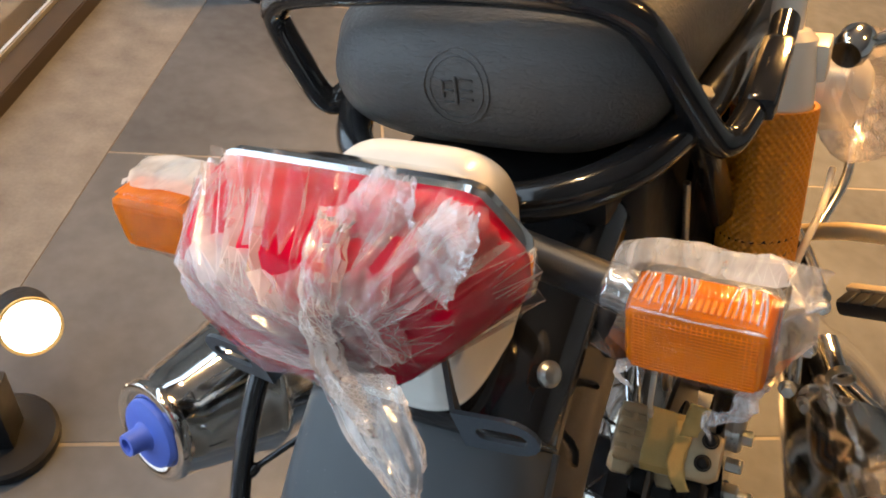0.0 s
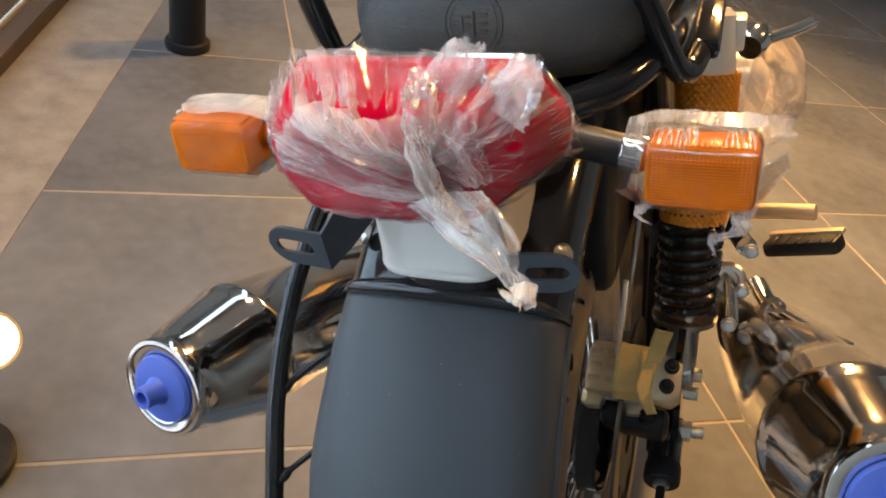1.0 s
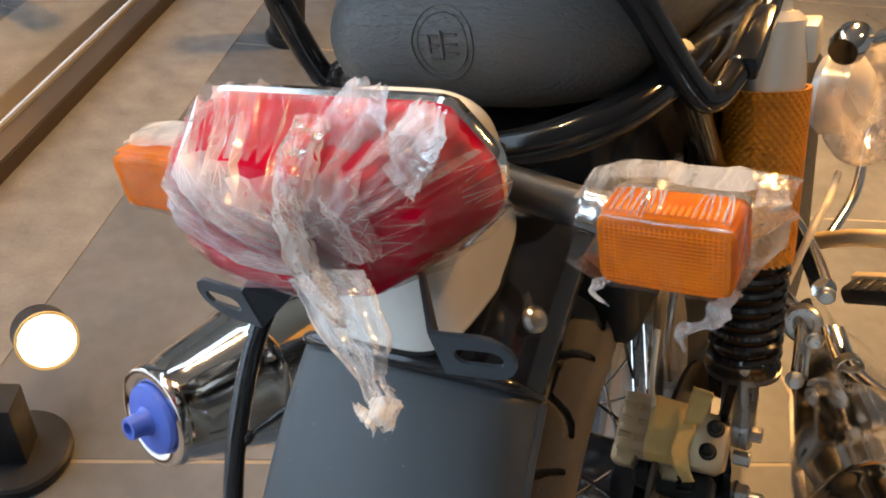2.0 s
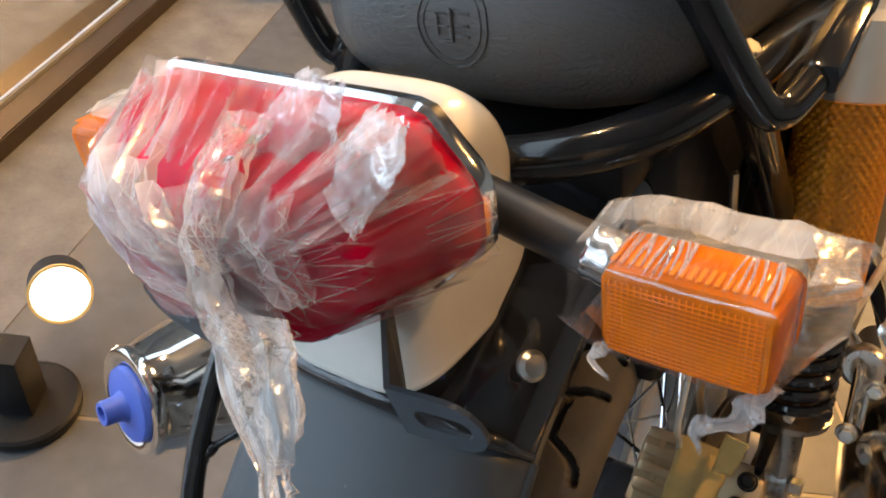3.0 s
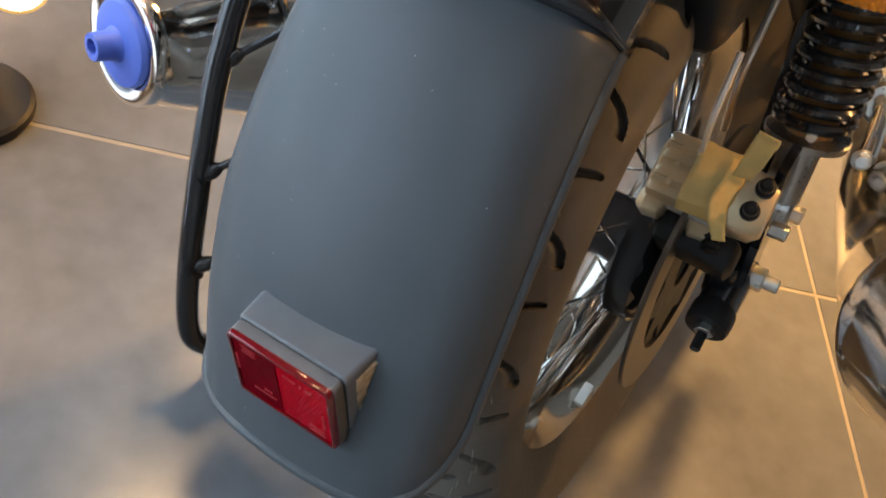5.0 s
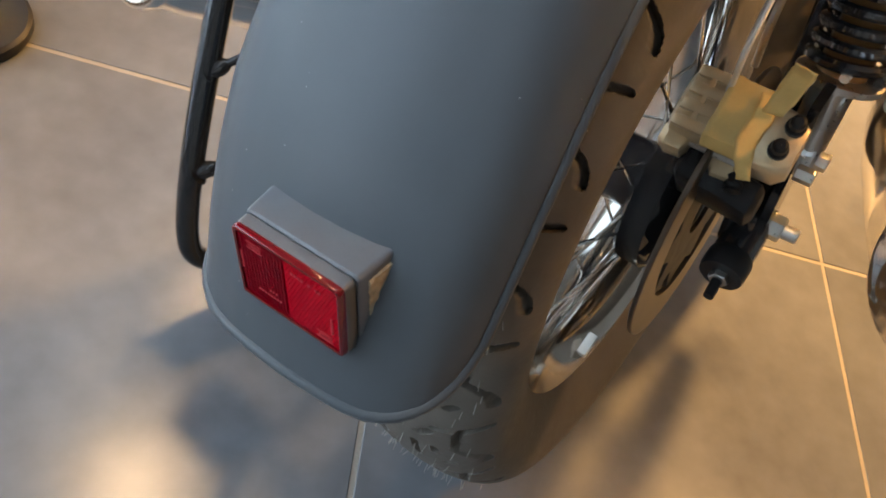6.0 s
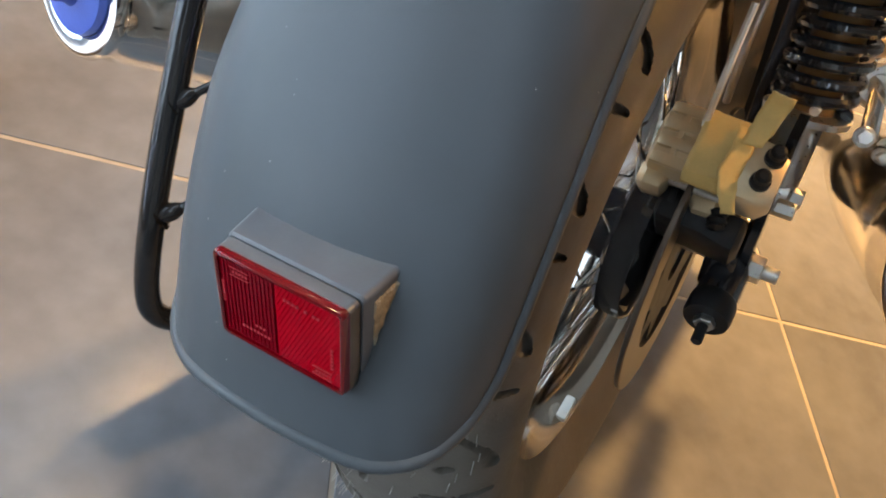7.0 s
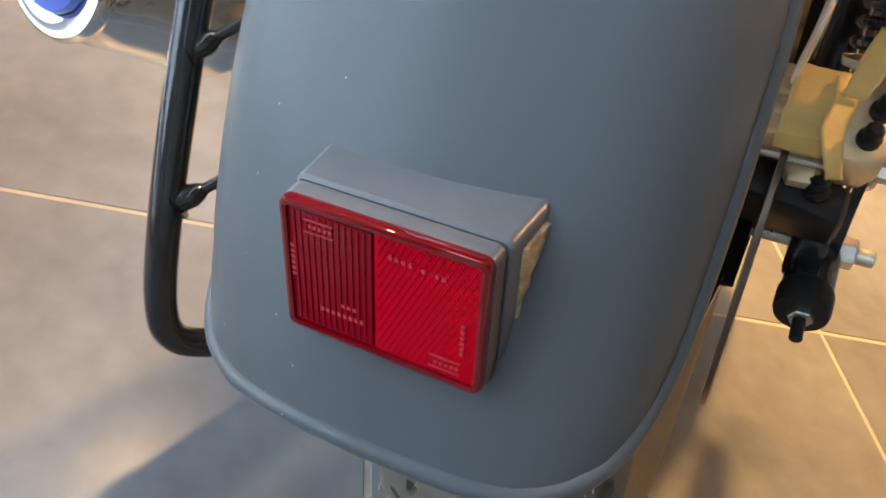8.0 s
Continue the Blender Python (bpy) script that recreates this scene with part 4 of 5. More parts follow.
part("hub", revolve([(-0.075, 0.0), (-0.075, 0.05), (-0.06, 0.055), (-0.052, 0.036), (0.040, 0.036), (0.046, 0.078), (0.050, 0.082), (0.074, 0.082), (0.080, 0.076), (0.084, 0.045), (0.094, 0.042), (0.095, 0.0)], CW, (1, 0, 0), 40), M_gloss, rim, "gloss black hub")
for k in range(36):
    a = 2 * math.pi * k / 36
    sx = 1 if k % 2 else -1
    b = a + (0.62 if (k // 2) % 2 else -0.62)
    p0 = (sx * 0.056, WC[0] - 0.052 * math.cos(b), WC[1] + 0.052 * math.sin(b))
    p1 = (sx * 0.010, WC[0] - 0.217 * math.cos(a), WC[1] + 0.217 * math.sin(a))
    part("spoke", rod(p0, p1, 0.0019, 8), M_chrome, rim)
dprof = [(0, 0.098), (0, 0.141), (0.0008, 0.142), (0.0042, 0.142), (0.005, 0.141), (0.005, 0.098), (0, 0.098)]
disc = part("brake_disc", revolve(dprof, (0.098, *WC), (1, 0, 0), 64), M_disc, rim, "drilled steel brake disc")
part("disc_carrier", plate([(0.10 * math.cos(radians(t)) * (1 if t % 36 == 0 else 0.72), 0.10 * math.sin(radians(t)) * (1 if t % 36 == 0 else 0.72)) for t in range(0, 360, 18)], [[(0.03 * math.cos(radians(t)), 0.03 * math.sin(radians(t))) for t in range(0, 360, 24)]], 0.004, Matrix.Translation((0.097, *WC)) @ Matrix.Rotation(radians(-90), 4, "Z")), M_plastic, rim, "", False)
part("balance_weight", block(0.047, WC[0] - 0.053, WC[1] - 0.216, 0.012, 0.030, 0.010, 0.003, 2, Matrix.Rotation(radians(14), 4, "X")), M_sticker, rim, "pale stick-on balance weight")

# swingarm, axle and adjuster
arm = part("swingarm", block(0.138, 0.20, 0.012, 0.028, 0.46, 0.046, 0.008, 3, Matrix.Rotation(radians(3), 4, "X")), M_tube, bike, "black swingarm")
block_l = block(-0.138, 0.20, 0.012, 0.028, 0.46, 0.046, 0.008, 3, Matrix.Rotation(radians(3), 4, "X"))
part("arm", block_l, M_tube, arm)
part("arm", rod((-0.14, 0.40, 0.02), (0.14, 0.40, 0.02), 0.026, 20), M_tube, arm)
part("axle", rod((-0.188, 0.004, -0.004), (0.188, 0.004, -0.004), 0.0070, 16), M_steel, arm)
for sx in (1, -1):
    nut = part("axle_nut", hexnut((sx * 0.160, 0.004, -0.004), (sx * 0.174, 0.004, -0.004), 0.0128), M_steel, arm, "zinc axle nut")
    part("washer", rod((sx * 0.1555, 0.004, -0.004), (sx * 0.160, 0.004, -0.004), 0.0160, 24), M_steel, nut)
    adj = part("adjuster", rod((sx * 0.146, 0.02, -0.004), (sx * 0.147, -0.062, -0.026), 0.0195, 28, 0.2), M_gloss, arm, "black chain adjuster cap")
    part("boot", revolve([(0.0, 0.0), (0.0, 0.0200), (0.004, 0.0212), (0.020, 0.0212), (0.024, 0.0200)], (sx * 0.147, -0.0635, -0.0264), (-sx * 0.012, 0.966, 0.259), 32), M_plastic, adj, "black rubber boot")
    part("bolt", hexnut((sx * 0.147, -0.060, -0.0255), (sx * 0.1475, -0.070, -0.028), 0.0095), M_steel, adj)
    part("stud", rod((sx * 0.147, -0.068, -0.0275), (sx * 0.148, -0.088, -0.033), 0.005, 12), M_plastic, adj)

# brake caliper, taped; its own axes: x with the axle, y down its back, z outwards from the hub
CALM = Matrix.Translation((0.0, -0.061, 0.136)) @ Matrix(((1, 0, 0, 0), (0, -0.788, -0.616, 0), (0, -0.616, 0.788, 0), (0, 0, 0, 1))) @ Matrix.Diagonal((1, 1, 1, 1))


def cal_part(name, bm, material, parent, label="", smooth=True):
    bmesh.ops.transform(bm, matrix=CALM, verts=bm.verts[:])
    return part(name, bm, material, parent, label, smooth)


def hull(sections):
    """Eight-cornered rounded sections (x, half length, low, high) skinned along x."""
    loops = []
    for x, y0, y1, z0, z1 in sections:
        c = min(0.008, (y1 - y0) * 0.25, (z1 - z0) * 0.3)
        loops.append([Vector((x, y, z)) for y, z in ((y0 + c, z0), (y1 - c, z0), (y1 - c * 0.3, z0 + c * 0.3), (y1, z0 + c), (y1, z1 - c), (y1 - c * 0.3, z1 - c * 0.3), (y1 - c, z1), (y0 + c, z1), (y0 + c * 0.3, z1 - c * 0.3), (y0, z1 - c), (y0, z0 + c), (y0 + c * 0.3, z0 + c * 0.3))])
    return rings(loops)


cal = cal_part("brake_caliper", hull([(0.060, -0.020, 0.026, -0.040, -0.006), (0.063, -0.025, 0.030, -0.046, -0.002), (0.080, -0.027, 0.031, -0.046, 0.001), (0.094, -0.027, 0.030, -0.030, 0.001), (0.112, -0.027, 0.028, -0.028, 0.0015), (0.126, -0.024, 0.026, -0.044, 0.0)]), M_alu, bike, "cast brake caliper with strips of masking tape")
cal_part("cylinder", hull([(0.124, -0.022, 0.026, -0.044, -0.003), (0.130, -0.025, 0.031, -0.048, -0.004), (0.152, -0.024, 0.030, -0.048, -0.008), (0.160, -0.019, 0.024, -0.042, -0.012)]), M_alu, cal)
for k in range(4):
    cal_part("rib", hull([(0.0635, -0.0255 + 0.0150 * k, -0.0175 + 0.0150 * k, -0.003, 0.0012), (0.068, -0.0265 + 0.0150 * k, -0.0165 + 0.0150 * k, -0.003, 0.0034), (0.094, -0.0265 + 0.0150 * k, -0.0165 + 0.0150 * k, -0.003, 0.0034)]), M_alu, cal)
cal_part("rib", hull([(0.0765, -0.0265, 0.0265, -0.003, 0.0030), (0.0805, -0.0265, 0.0265, -0.003, 0.0030)]), M_alu, cal)
cal_part("lug", hull([(0.058, 0.024, 0.040, -0.034, -0.014), (0.064, 0.022, 0.044, -0.038, -0.010), (0.078, 0.022, 0.043, -0.038, -0.012), (0.082, 0.024, 0.036, -0.034, -0.016)]), M_alu, cal)
cal_part("lug", hull([(0.103, 0.020, 0.040, -0.050, -0.026), (0.107, 0.020, 0.046, -0.052, -0.024), (0.122, 0.020, 0.045, -0.052, -0.024), (0.126, 0.020, 0.040, -0.050, -0.028)]), M_alu, cal)
cal_part("pad", block(0.088, 0.022, -0.040, 0.006, 0.044, 0.020, 0.001), M_plastic, cal, "dark brake pad")
cal_part("pad", block(0.109, 0.022, -0.044, 0.005, 0.044, 0.016, 0.001), M_plastic, cal)
cal_part("pad_pin", rod((0.060, 0.030, -0.022), (0.128, 0.030, -0.022), 0.0035, 12), M_steel, cal)


cal_part("carrier", hull([(0.078, 0.030, 0.052, -0.082, -0.034), (0.082, 0.028, 0.058, -0.088, -0.030), (0.118, 0.028, 0.060, -0.090, -0.032), (0.146, 0.030, 0.062, -0.086, -0.040), (0.150, 0.034, 0.056, -0.080, -0.046)]), M_plastic, cal, "black caliper carrier")
cal_part("pin_boot", revolve([(0.0, 0.0), (0.0, 0.006), (0.003, 0.0085), (0.006, 0.0065), (0.009, 0.0085), (0.012, 0.0065), (0.015, 0.0075), (0.018, 0.0)], (0.126, 0.036, -0.030), (0.2, 1, 0), 20), M_plastic, cal, "ribbed rubber pin boot")


def tape_strip(rows_):
    bm = bmesh.new()
    pts = []
    for (xa, ya, za), (xb, yb, zb) in rows_:
        pts.append([Vector((xa + (xb - xa) * f, ya + (yb - ya) * f, za + (zb - za) * f)) for f in [q / 6 for q in range(7)]])
    dense = []
    for a, b in zip(pts, pts[1:]):
        for q in range(5):
            dense.append([u.lerp(v, q / 5) for u, v in zip(a, b)])
    dense.append(pts[-1])
    for row in dense:
        for v in row:
            v += noise.noise_vector(v * 190) * 0.0011
    rings(dense, caps=False, closed=False, bm=bm)
    return bm


for rows_ in ([((0.091, -0.028, -0.012), (0.125, -0.027, -0.012)), ((0.091, -0.027, 0.0040), (0.125, -0.025, 0.0045)), ((0.0915, 0.0, 0.0072), (0.125, 0.0, 0.0060)), ((0.091, 0.027, 0.0045), (0.123, 0.026, 0.0042)), ((0.092, 0.0325, -0.006), (0.121, 0.032, -0.010))],
              [((0.117, -0.020, 0.0085), (0.131, -0.021, 0.0015)), ((0.119, 0.000, 0.0105), (0.133, -0.002, 0.0010)), ((0.116, 0.020, 0.0110), (0.131, 0.018, 0.0015)), ((0.121, 0.034, 0.0060), (0.135, 0.032, -0.003)), ((0.129, 0.044, -0.012), (0.139, 0.041, -0.013))],
              [((0.122, -0.006, 0.0070), (0.138, -0.010, 0.0040)), ((0.125, -0.022, 0.0160), (0.143, -0.022, 0.0150)), ((0.129, -0.034, 0.0330), (0.147, -0.032, 0.0310)), ((0.131, -0.036, 0.0440), (0.149, -0.034, 0.0440))]):
    thicken(cal_part("tape", tape_strip(rows_), M_tape, cal, "ochre masking tape"), 0.0012)
for cx, cy in ((0.150, -0.010), (0.147, 0.012)):
    cap = cal_part("bleeder", revolve([(-0.014, 0.0082), (-0.003, 0.0080), (-0.002, 0.0050), (0.001, 0.0050), (0.002, 0.0066), (0.008, 0.0060), (0.010, 0.0036), (0.010, 0.0)], (cx, cy, 0.0), (0.1, 0, 1), 20), M_plastic, cal, "black rubber cap")
part("bracket", plate([(-0.045, 0.155), (-0.01, 0.16), (0.03, 0.09), (0.045, 0.05), (0.03, -0.02), (-0.02, -0.02), (-0.02, 0.05)], [], 0.008, Matrix.Translation((0.160, 0, 0)) @ Matrix.Rotation(radians(90), 4, "Z")), M_tube, cal, "black caliper bracket", False)
part("bolt", hexnut((0.162, -0.028, 0.085), (0.178, -0.028, 0.085), 0.0075), M_steel, cal, "bright hexagon bolt")
part("bolt", hexnut((0.162, 0.028, 0.065), (0.180, 0.028, 0.065), 0.0085), M_steel, cal, "bright hexagon bolt")

M_satin = mat("satin_aluminium", (0.82, 0.78, 0.70), 0.26, 0.4, var=0.05)
# shock absorbers
for sx in (1, -1):
    lo, hi = Vector((sx * 0.154, 0.035, 0.070)), Vector((sx * 0.152, 0.135, 0.520))
    ax_ = (hi - lo).normalized()
    at = lambda s: lo + ax_ * s
    shock = part("shock_absorber", rod(at(0.0), at(0.065), 0.018, 24), M_steel, bike, "rear shock absorber with black spring")
    part("eye", rod(lo + Vector((-0.016, 0, -0.01)), lo + Vector((0.016, 0, -0.01)), 0.02, 24), M_steel, shock)
    part("seat_ring", revolve([(0, 0.018), (0.004, 0.036), (0.010, 0.037), (0.012, 0.018)], at(0.058), ax_, 32), M_steel, shock, "bright spring seat")
    side, upv = Vector((1, 0, 0)), ax_.cross(Vector((1, 0, 0))).normalized()
    turns, n = 11.0, 11 * 20
    coil = []
    for k in range(n + 1):
        f = k / n
        a = 2 * math.pi * turns * f
        coil.append(at(0.072 + 0.160 * f) + (side * math.cos(a) + upv * math.sin(a)) * 0.031)
    part("spring", tube(coil, 0.0052, 8, 1, smooth=False), M_gloss, shock, "gloss black coil spring")
    part("damper", rod(at(0.06), at(0.24), 0.021, 20), M_sleeve_reflection, shock, "damper tube, coloured with the sleeve's amber reflection")
    rows, around = 160, 224
    sl = []
    for k in range(rows + 3):
        t = min(max(k - 1, 0), rows) / rows
        ring = []
        for q in range(around):
            a = 2 * math.pi * q / around
            r = 0.0325 if k in (0, rows + 2) else 0.0352 + 0.0020 * abs(math.sin(16 * a + 20 * math.pi * t) * math.sin(16 * a - 20 * math.pi * t))
            ring.append(at(0.186 + 0.162 * t) + (side * math.cos(a) + upv * math.sin(a)) * r)
        sl.append(ring)
    sleeve = rings(sl, caps=False)
    part("sleeve", sleeve, M_sleeve, shock, "amber net protective sleeve")
    part("cap", revolve([(-0.006, 0.031), (0.004, 0.031), (0.055, 0.027), (0.062, 0.020), (0.064, 0.0)], at(0.350), ax_, 40), M_satin, shock, "polished top cap")
    part("top_rod", rod(at(0.40), at(0.50), 0.014, 20), M_satin, shock)
    part("clamp", block(*(at(0.385) + Vector((sx * 0.022, 0.012, 0))), 0.030, 0.030, 0.034, 0.004), M_light_plastic, shock)

# frame members between wheel and shock
for sx in (1, -1):
    stay = part("frame_stay", tube([(sx * 0.122, -0.06, 0.478), (sx * 0.122, 0.06, 0.33), (sx * 0.120, 0.20, 0.16), (sx * 0.118, 0.32, 0.06)], 0.0125, 14), M_tube, bike, "black rear frame stay")
    part("gusset", plate([(-0.02, 0.30), (0.10, 0.44), (0.20, 0.44), (0.20, 0.20), (0.11, 0.20)], [], 0.004, Matrix.Translation((sx * 0.104, 0, 0)) @ Matrix.Rotation(radians(90), 4, "Z")), M_plastic, stay, "", False)
    part("cable", tube([(sx * 0.108, -0.02, 0.40), (sx * 0.104, 0.00, 0.30), (sx * 0.100, -0.03, 0.22), (sx * 0.096, -0.01, 0.15)], 0.0032, 8), M_steel, stay, "bare wire")
    part("cable", tube([(sx * 0.100, -0.06, 0.25), (sx * 0.098, -0.075, 0.20), (sx * 0.092, -0.05, 0.15), (sx * 0.088, -0.06, 0.10)], 0.0028, 8), M_satin, stay)

# silencers
def silencer(end, ax_):
    ax_ = Vector(ax_).normalized()
    body = part("silencer", revolve([(0.004, 0.036), (0.0, 0.044), (0.001, 0.050), (0.006, 0.0525), (0.011, 0.0515), (0.013, 0.051), (0.030, 0.0555), (0.060, 0.063), (0.090, 0.0705), (0.100, 0.073), (0.104, 0.0755), (0.112, 0.0755), (0.116, 0.0725), (0.20, 0.069), (0.40, 0.058), (0.55, 0.043), (0.62, 0.027), (0.80, 0.022)], end, ax_, 56), M_chrome, bike, "polished chrome megaphone silencer")
    part("inner", revolve([(0.0005, 0.0445), (0.012, 0.040), (0.05, 0.036), (0.051, 0.0)], end, ax_, 40), M_steel, body)
    return ax_


def plug(end, ax_):
    base = Vector(end) + ax_ * 0.004
    t = thing("exhaust_plug", BIKE, "blue plastic transport plug in the silencer's mouth", "plug", "exhaust plugs")
    part("flange", revolve([(0.012, 0.028), (0.004, 0.034), (-0.002, 0.0355), (-0.006, 0.034), (-0.008, 0.028), (-0.009, 0.016)], base, ax_, 40, True), M_blue, t)
    part("nozzle", revolve([(-0.006, 0.017), (-0.012, 0.0125), (-0.016, 0.0115), (-0.026, 0.0112), (-0.028, 0.0105), (-0.028, 0.007), (-0.026, 0.0065), (-0.012, 0.006), (-0.011, 0.0)], base, ax_, 28), M_blue, t)


EL, ER = (-0.314, -0.288, 0.218), (0.326, -0.272, 0.222)
plug(EL, silencer(EL, (0.16, 1.0, -0.29)))
plug(ER, silencer(ER, (-0.20, 1.0, -0.42)))

# under the seat and forward of the wheel
under = part("inner_guard", block(0, 0.10, 0.36, 0.19, 0.42, 0.20, 0.02, 3), M_plastic, bike, "black plastic under-seat tray")
part("tail_tray", block(0, -0.10, 0.452, 0.17, 0.10, 0.03, 0.008, 2), M_plastic, under)
part("upright", block(0.115, 0.16, 0.20, 0.03, 0.05, 0.40, 0.008, 2), M_tube, under)
part("upright", block(-0.115, 0.16, 0.20, 0.03, 0.05, 0.40, 0.008, 2), M_tube, under)
part("engine_mass", block(0, 0.52, 0.05, 0.30, 0.34, 0.42, 0.05, 4), M_plastic, bike, "dark engine block")
for sx in (1, -1):
    hang = part("footrest_hanger", tube([(sx * 0.16, 0.30, 0.16), (sx * 0.19, 0.22, 0.17), (sx * 0.215, 0.125, 0.19)], 0.012, 12), M_chrome, bike, "chrome footrest hanger")
    part("footrest", block(sx * 0.272, 0.098, 0.215, 0.085, 0.026, 0.018, 0.006, 2, Matrix.Rotation(radians(-25 * sx), 4, "Z") @ Matrix.Rotation(radians(-22 * sx), 4, "Y")), M_plastic, hang, "black rubber footrest")
    for k in range(6):
        part("rib", block(sx * (0.245 + 0.011 * k), 0.108 - 0.005 * k, 0.214 + 0.0045 * k, 0.003, 0.024, 0.003, 0.001, 1, Matrix.Rotation(radians(-25 * sx), 4, "Z") @ Matrix.Rotation(radians(-22 * sx), 4, "Y")), M_stem, hang)
    part("foot_plate", block(sx * 0.275, 0.115, 0.222, 0.085, 0.010, 0.006, 0.002, 2, Matrix.Rotation(radians(-25 * sx), 4, "Z") @ Matrix.Rotation(radians(-22 * sx), 4, "Y")), M_alu, hang)
part("brake_hose", tube([(0.160, 0.02, 0.15), (0.172, 0.10, 0.17), (0.195, 0.19, 0.225), (0.200, 0.26, 0.215), (0.200, 0.38, 0.19)], 0.0042, 10), M_light_plastic, bike, "pale cable")
cover = part("side_cover", revolve([(0, 0.0), (0.004, 0.030), (0.02, 0.048), (0.05, 0.052), (0.06, 0.045)], (0.225, 0.42, 0.275), (-1, 0.2, 0), 40), M_satin, bike, "polished cover under clear film")
part("lever", tube([(0.20, 0.34, 0.36), (0.215, 0.36, 0.365), (0.25, 0.38, 0.372), (0.27, 0.39, 0.38)], 0.008, 12), M_chrome, cover)
part("joint", revolve([(-0.02, 0.0), (-0.02, 0.016), (-0.012, 0.02), (0.012, 0.02), (0.02, 0.016), (0.02, 0.0)], (0.20, 0.34, 0.37), (0.3, 1, 0.2), 24), M_chrome, cover)
part("rider_footrest", tube([(0.17, 0.42, 0.06), (0.23, 0.40, 0.088), (0.31, 0.38, 0.105)], 0.012, 14), M_alu, bike, "rider's footrest")
part("pedal", tube([(0.19, 0.44, 0.05), (0.215, 0.56, 0.07), (0.22, 0.66, 0.12), (0.27, 0.68, 0.13)], 0.007, 12), M_chrome, bike, "chrome brake pedal")

# bright fittings between the shock absorber and the silencer
for sx in (1, -1):
    bracket = part("silencer_bracket", tube([(sx * 0.140, 0.16, 0.175), (sx * 0.175, 0.15, 0.158), (sx * 0.198, 0.125, 0.140), (sx * 0.206, 0.06, 0.126)], 0.009, 14, 8, None, 0.6), M_chrome, bike, "chrome silencer bracket")
    part("bush", revolve([(-0.012, 0.0), (-0.012, 0.017), (-0.009, 0.020), (0.009, 0.020), (0.012, 0.017), (0.012, 0.011), (0.004, 0.010), (0.004, 0.0)], (sx * 0.198, 0.130, 0.140), (0.15 * sx, -1, 0.5), 28), M_steel, bracket, "rubber-lined steel eye")
    for bx, by, bz in ((0.203, 0.050, 0.128), (0.223, 0.050, 0.125), (0.214, 0.090, 0.150), (0.219, 0.105, 0.196)):
        bolt = part("bolt", hexnut((sx * bx, by, bz), (sx * (bx + 0.001), by - 0.010, bz + 0.005), 0.0065), M_steel, bracket, "bright hexagon bolt")
        part("washer", rod((sx * bx, by + 0.002, bz), (sx * bx, by - 0.002, bz + 0.001), 0.009, 20), M_steel, bolt)
    shield = part("heat_shield", tube([(sx * 0.228, 0.105, 0.158), (sx * 0.248, 0.05, 0.158), (sx * 0.280, 0.0, 0.172), (sx * 0.309, -0.045, 0.190)], 0.011, 16, 8, None, 0.4), M_chrome, bike, "slim chrome heat shield")
    part("clip", revolve([(-0.005, 0.0130), (0.005, 0.0130), (0.005, 0.0115), (-0.005, 0.0115), (-0.005, 0.0130)], (sx * 0.248, 0.05, 0.158), (0.45 * sx, -1, 0.1), 28), M_steel, shield)

# ---- plastic film left on the lamps ----
def crease(p, scale, seed):
    """Sharp folds between flat facets, 1 on a crease and 0 inside a facet."""
    q = Vector(p) * scale + Vector((seed, seed * 1.7, -seed))
    q += noise.noise_vector(q * 0.7) * 0.35
    d = noise.voronoi(q)[0]
    return max(0.0, 1.0 - (d[1] - d[0]) * 2.2)


def crumple(p, amp, scale, seed):
    p = Vector(p)
    p = Vector((0.55 * p.x + 0.2 * p.z, p.y, p.z * 1.1 + p.x * 0.7))
    return amp * (crease(p, scale, seed) + 0.16 * crease(p, scale * 2.1, seed + 4) + 0.6 * noise.noise(p * scale * 0.5) - 0.45)


def film_thing(name, label):
    return thing(name, BIKE, label, "plastic wrap", "lamp wraps")


tw = film_thing("plastic_wrap", "torn clear polythene wrapped over the red tail lamp")
GATHER, KNOT = Vector((0.070, -0.388, 0.502)), Vector((0.036, -0.384, 0.527))
HEX_ROWS = LENS[::-1]


def lamp_front(x, z):
    """Where the lens surface lies behind the place x, z seen from the rear."""
    last = None
    for y, hw, z0, z1, sag in HEX_ROWS:
        zc, hz = (z0 + z1) / 2, (z1 - z0) / 2
        u, v = abs(x) / hw, abs(z - zc) / hz
        n = max(u, v, (0.66 * u + 0.24 * v) / 0.742 if z > zc else (0.72 * u + 0.32 * v) / 0.810)
        yy = y + sag * min(u, 1.0) ** 2
        if n <= 1:
            if last is None:
                return yy
            f = (last[0] - 1) / max(last[0] - n, 1e-6)
            return last[1] + (yy - last[1]) * f
        last = (n, yy)
    return -0.304


def zigzag(v):
    """A sharp fold line: 0 to 1 and back."""
    v = v % 1.0
    return 1 - abs(2 * v - 1)


def rim_point(a, out_):
    """A place on the lamp's outline, a in degrees anticlockwise from the right as seen from the rear."""
    c, s_ = math.cos(radians(a)), math.sin(radians(a))
    k = 1 / max(abs(c), abs(s_), (0.66 * abs(c) + 0.24 * abs(s_)) / 0.742 if s_ > 0 else (0.72 * abs(c) + 0.32 * abs(s_)) / 0.810)
    return (0.0990 + out_) * c * k, 0.5205 + (0.0425 + out_) * s_ * k


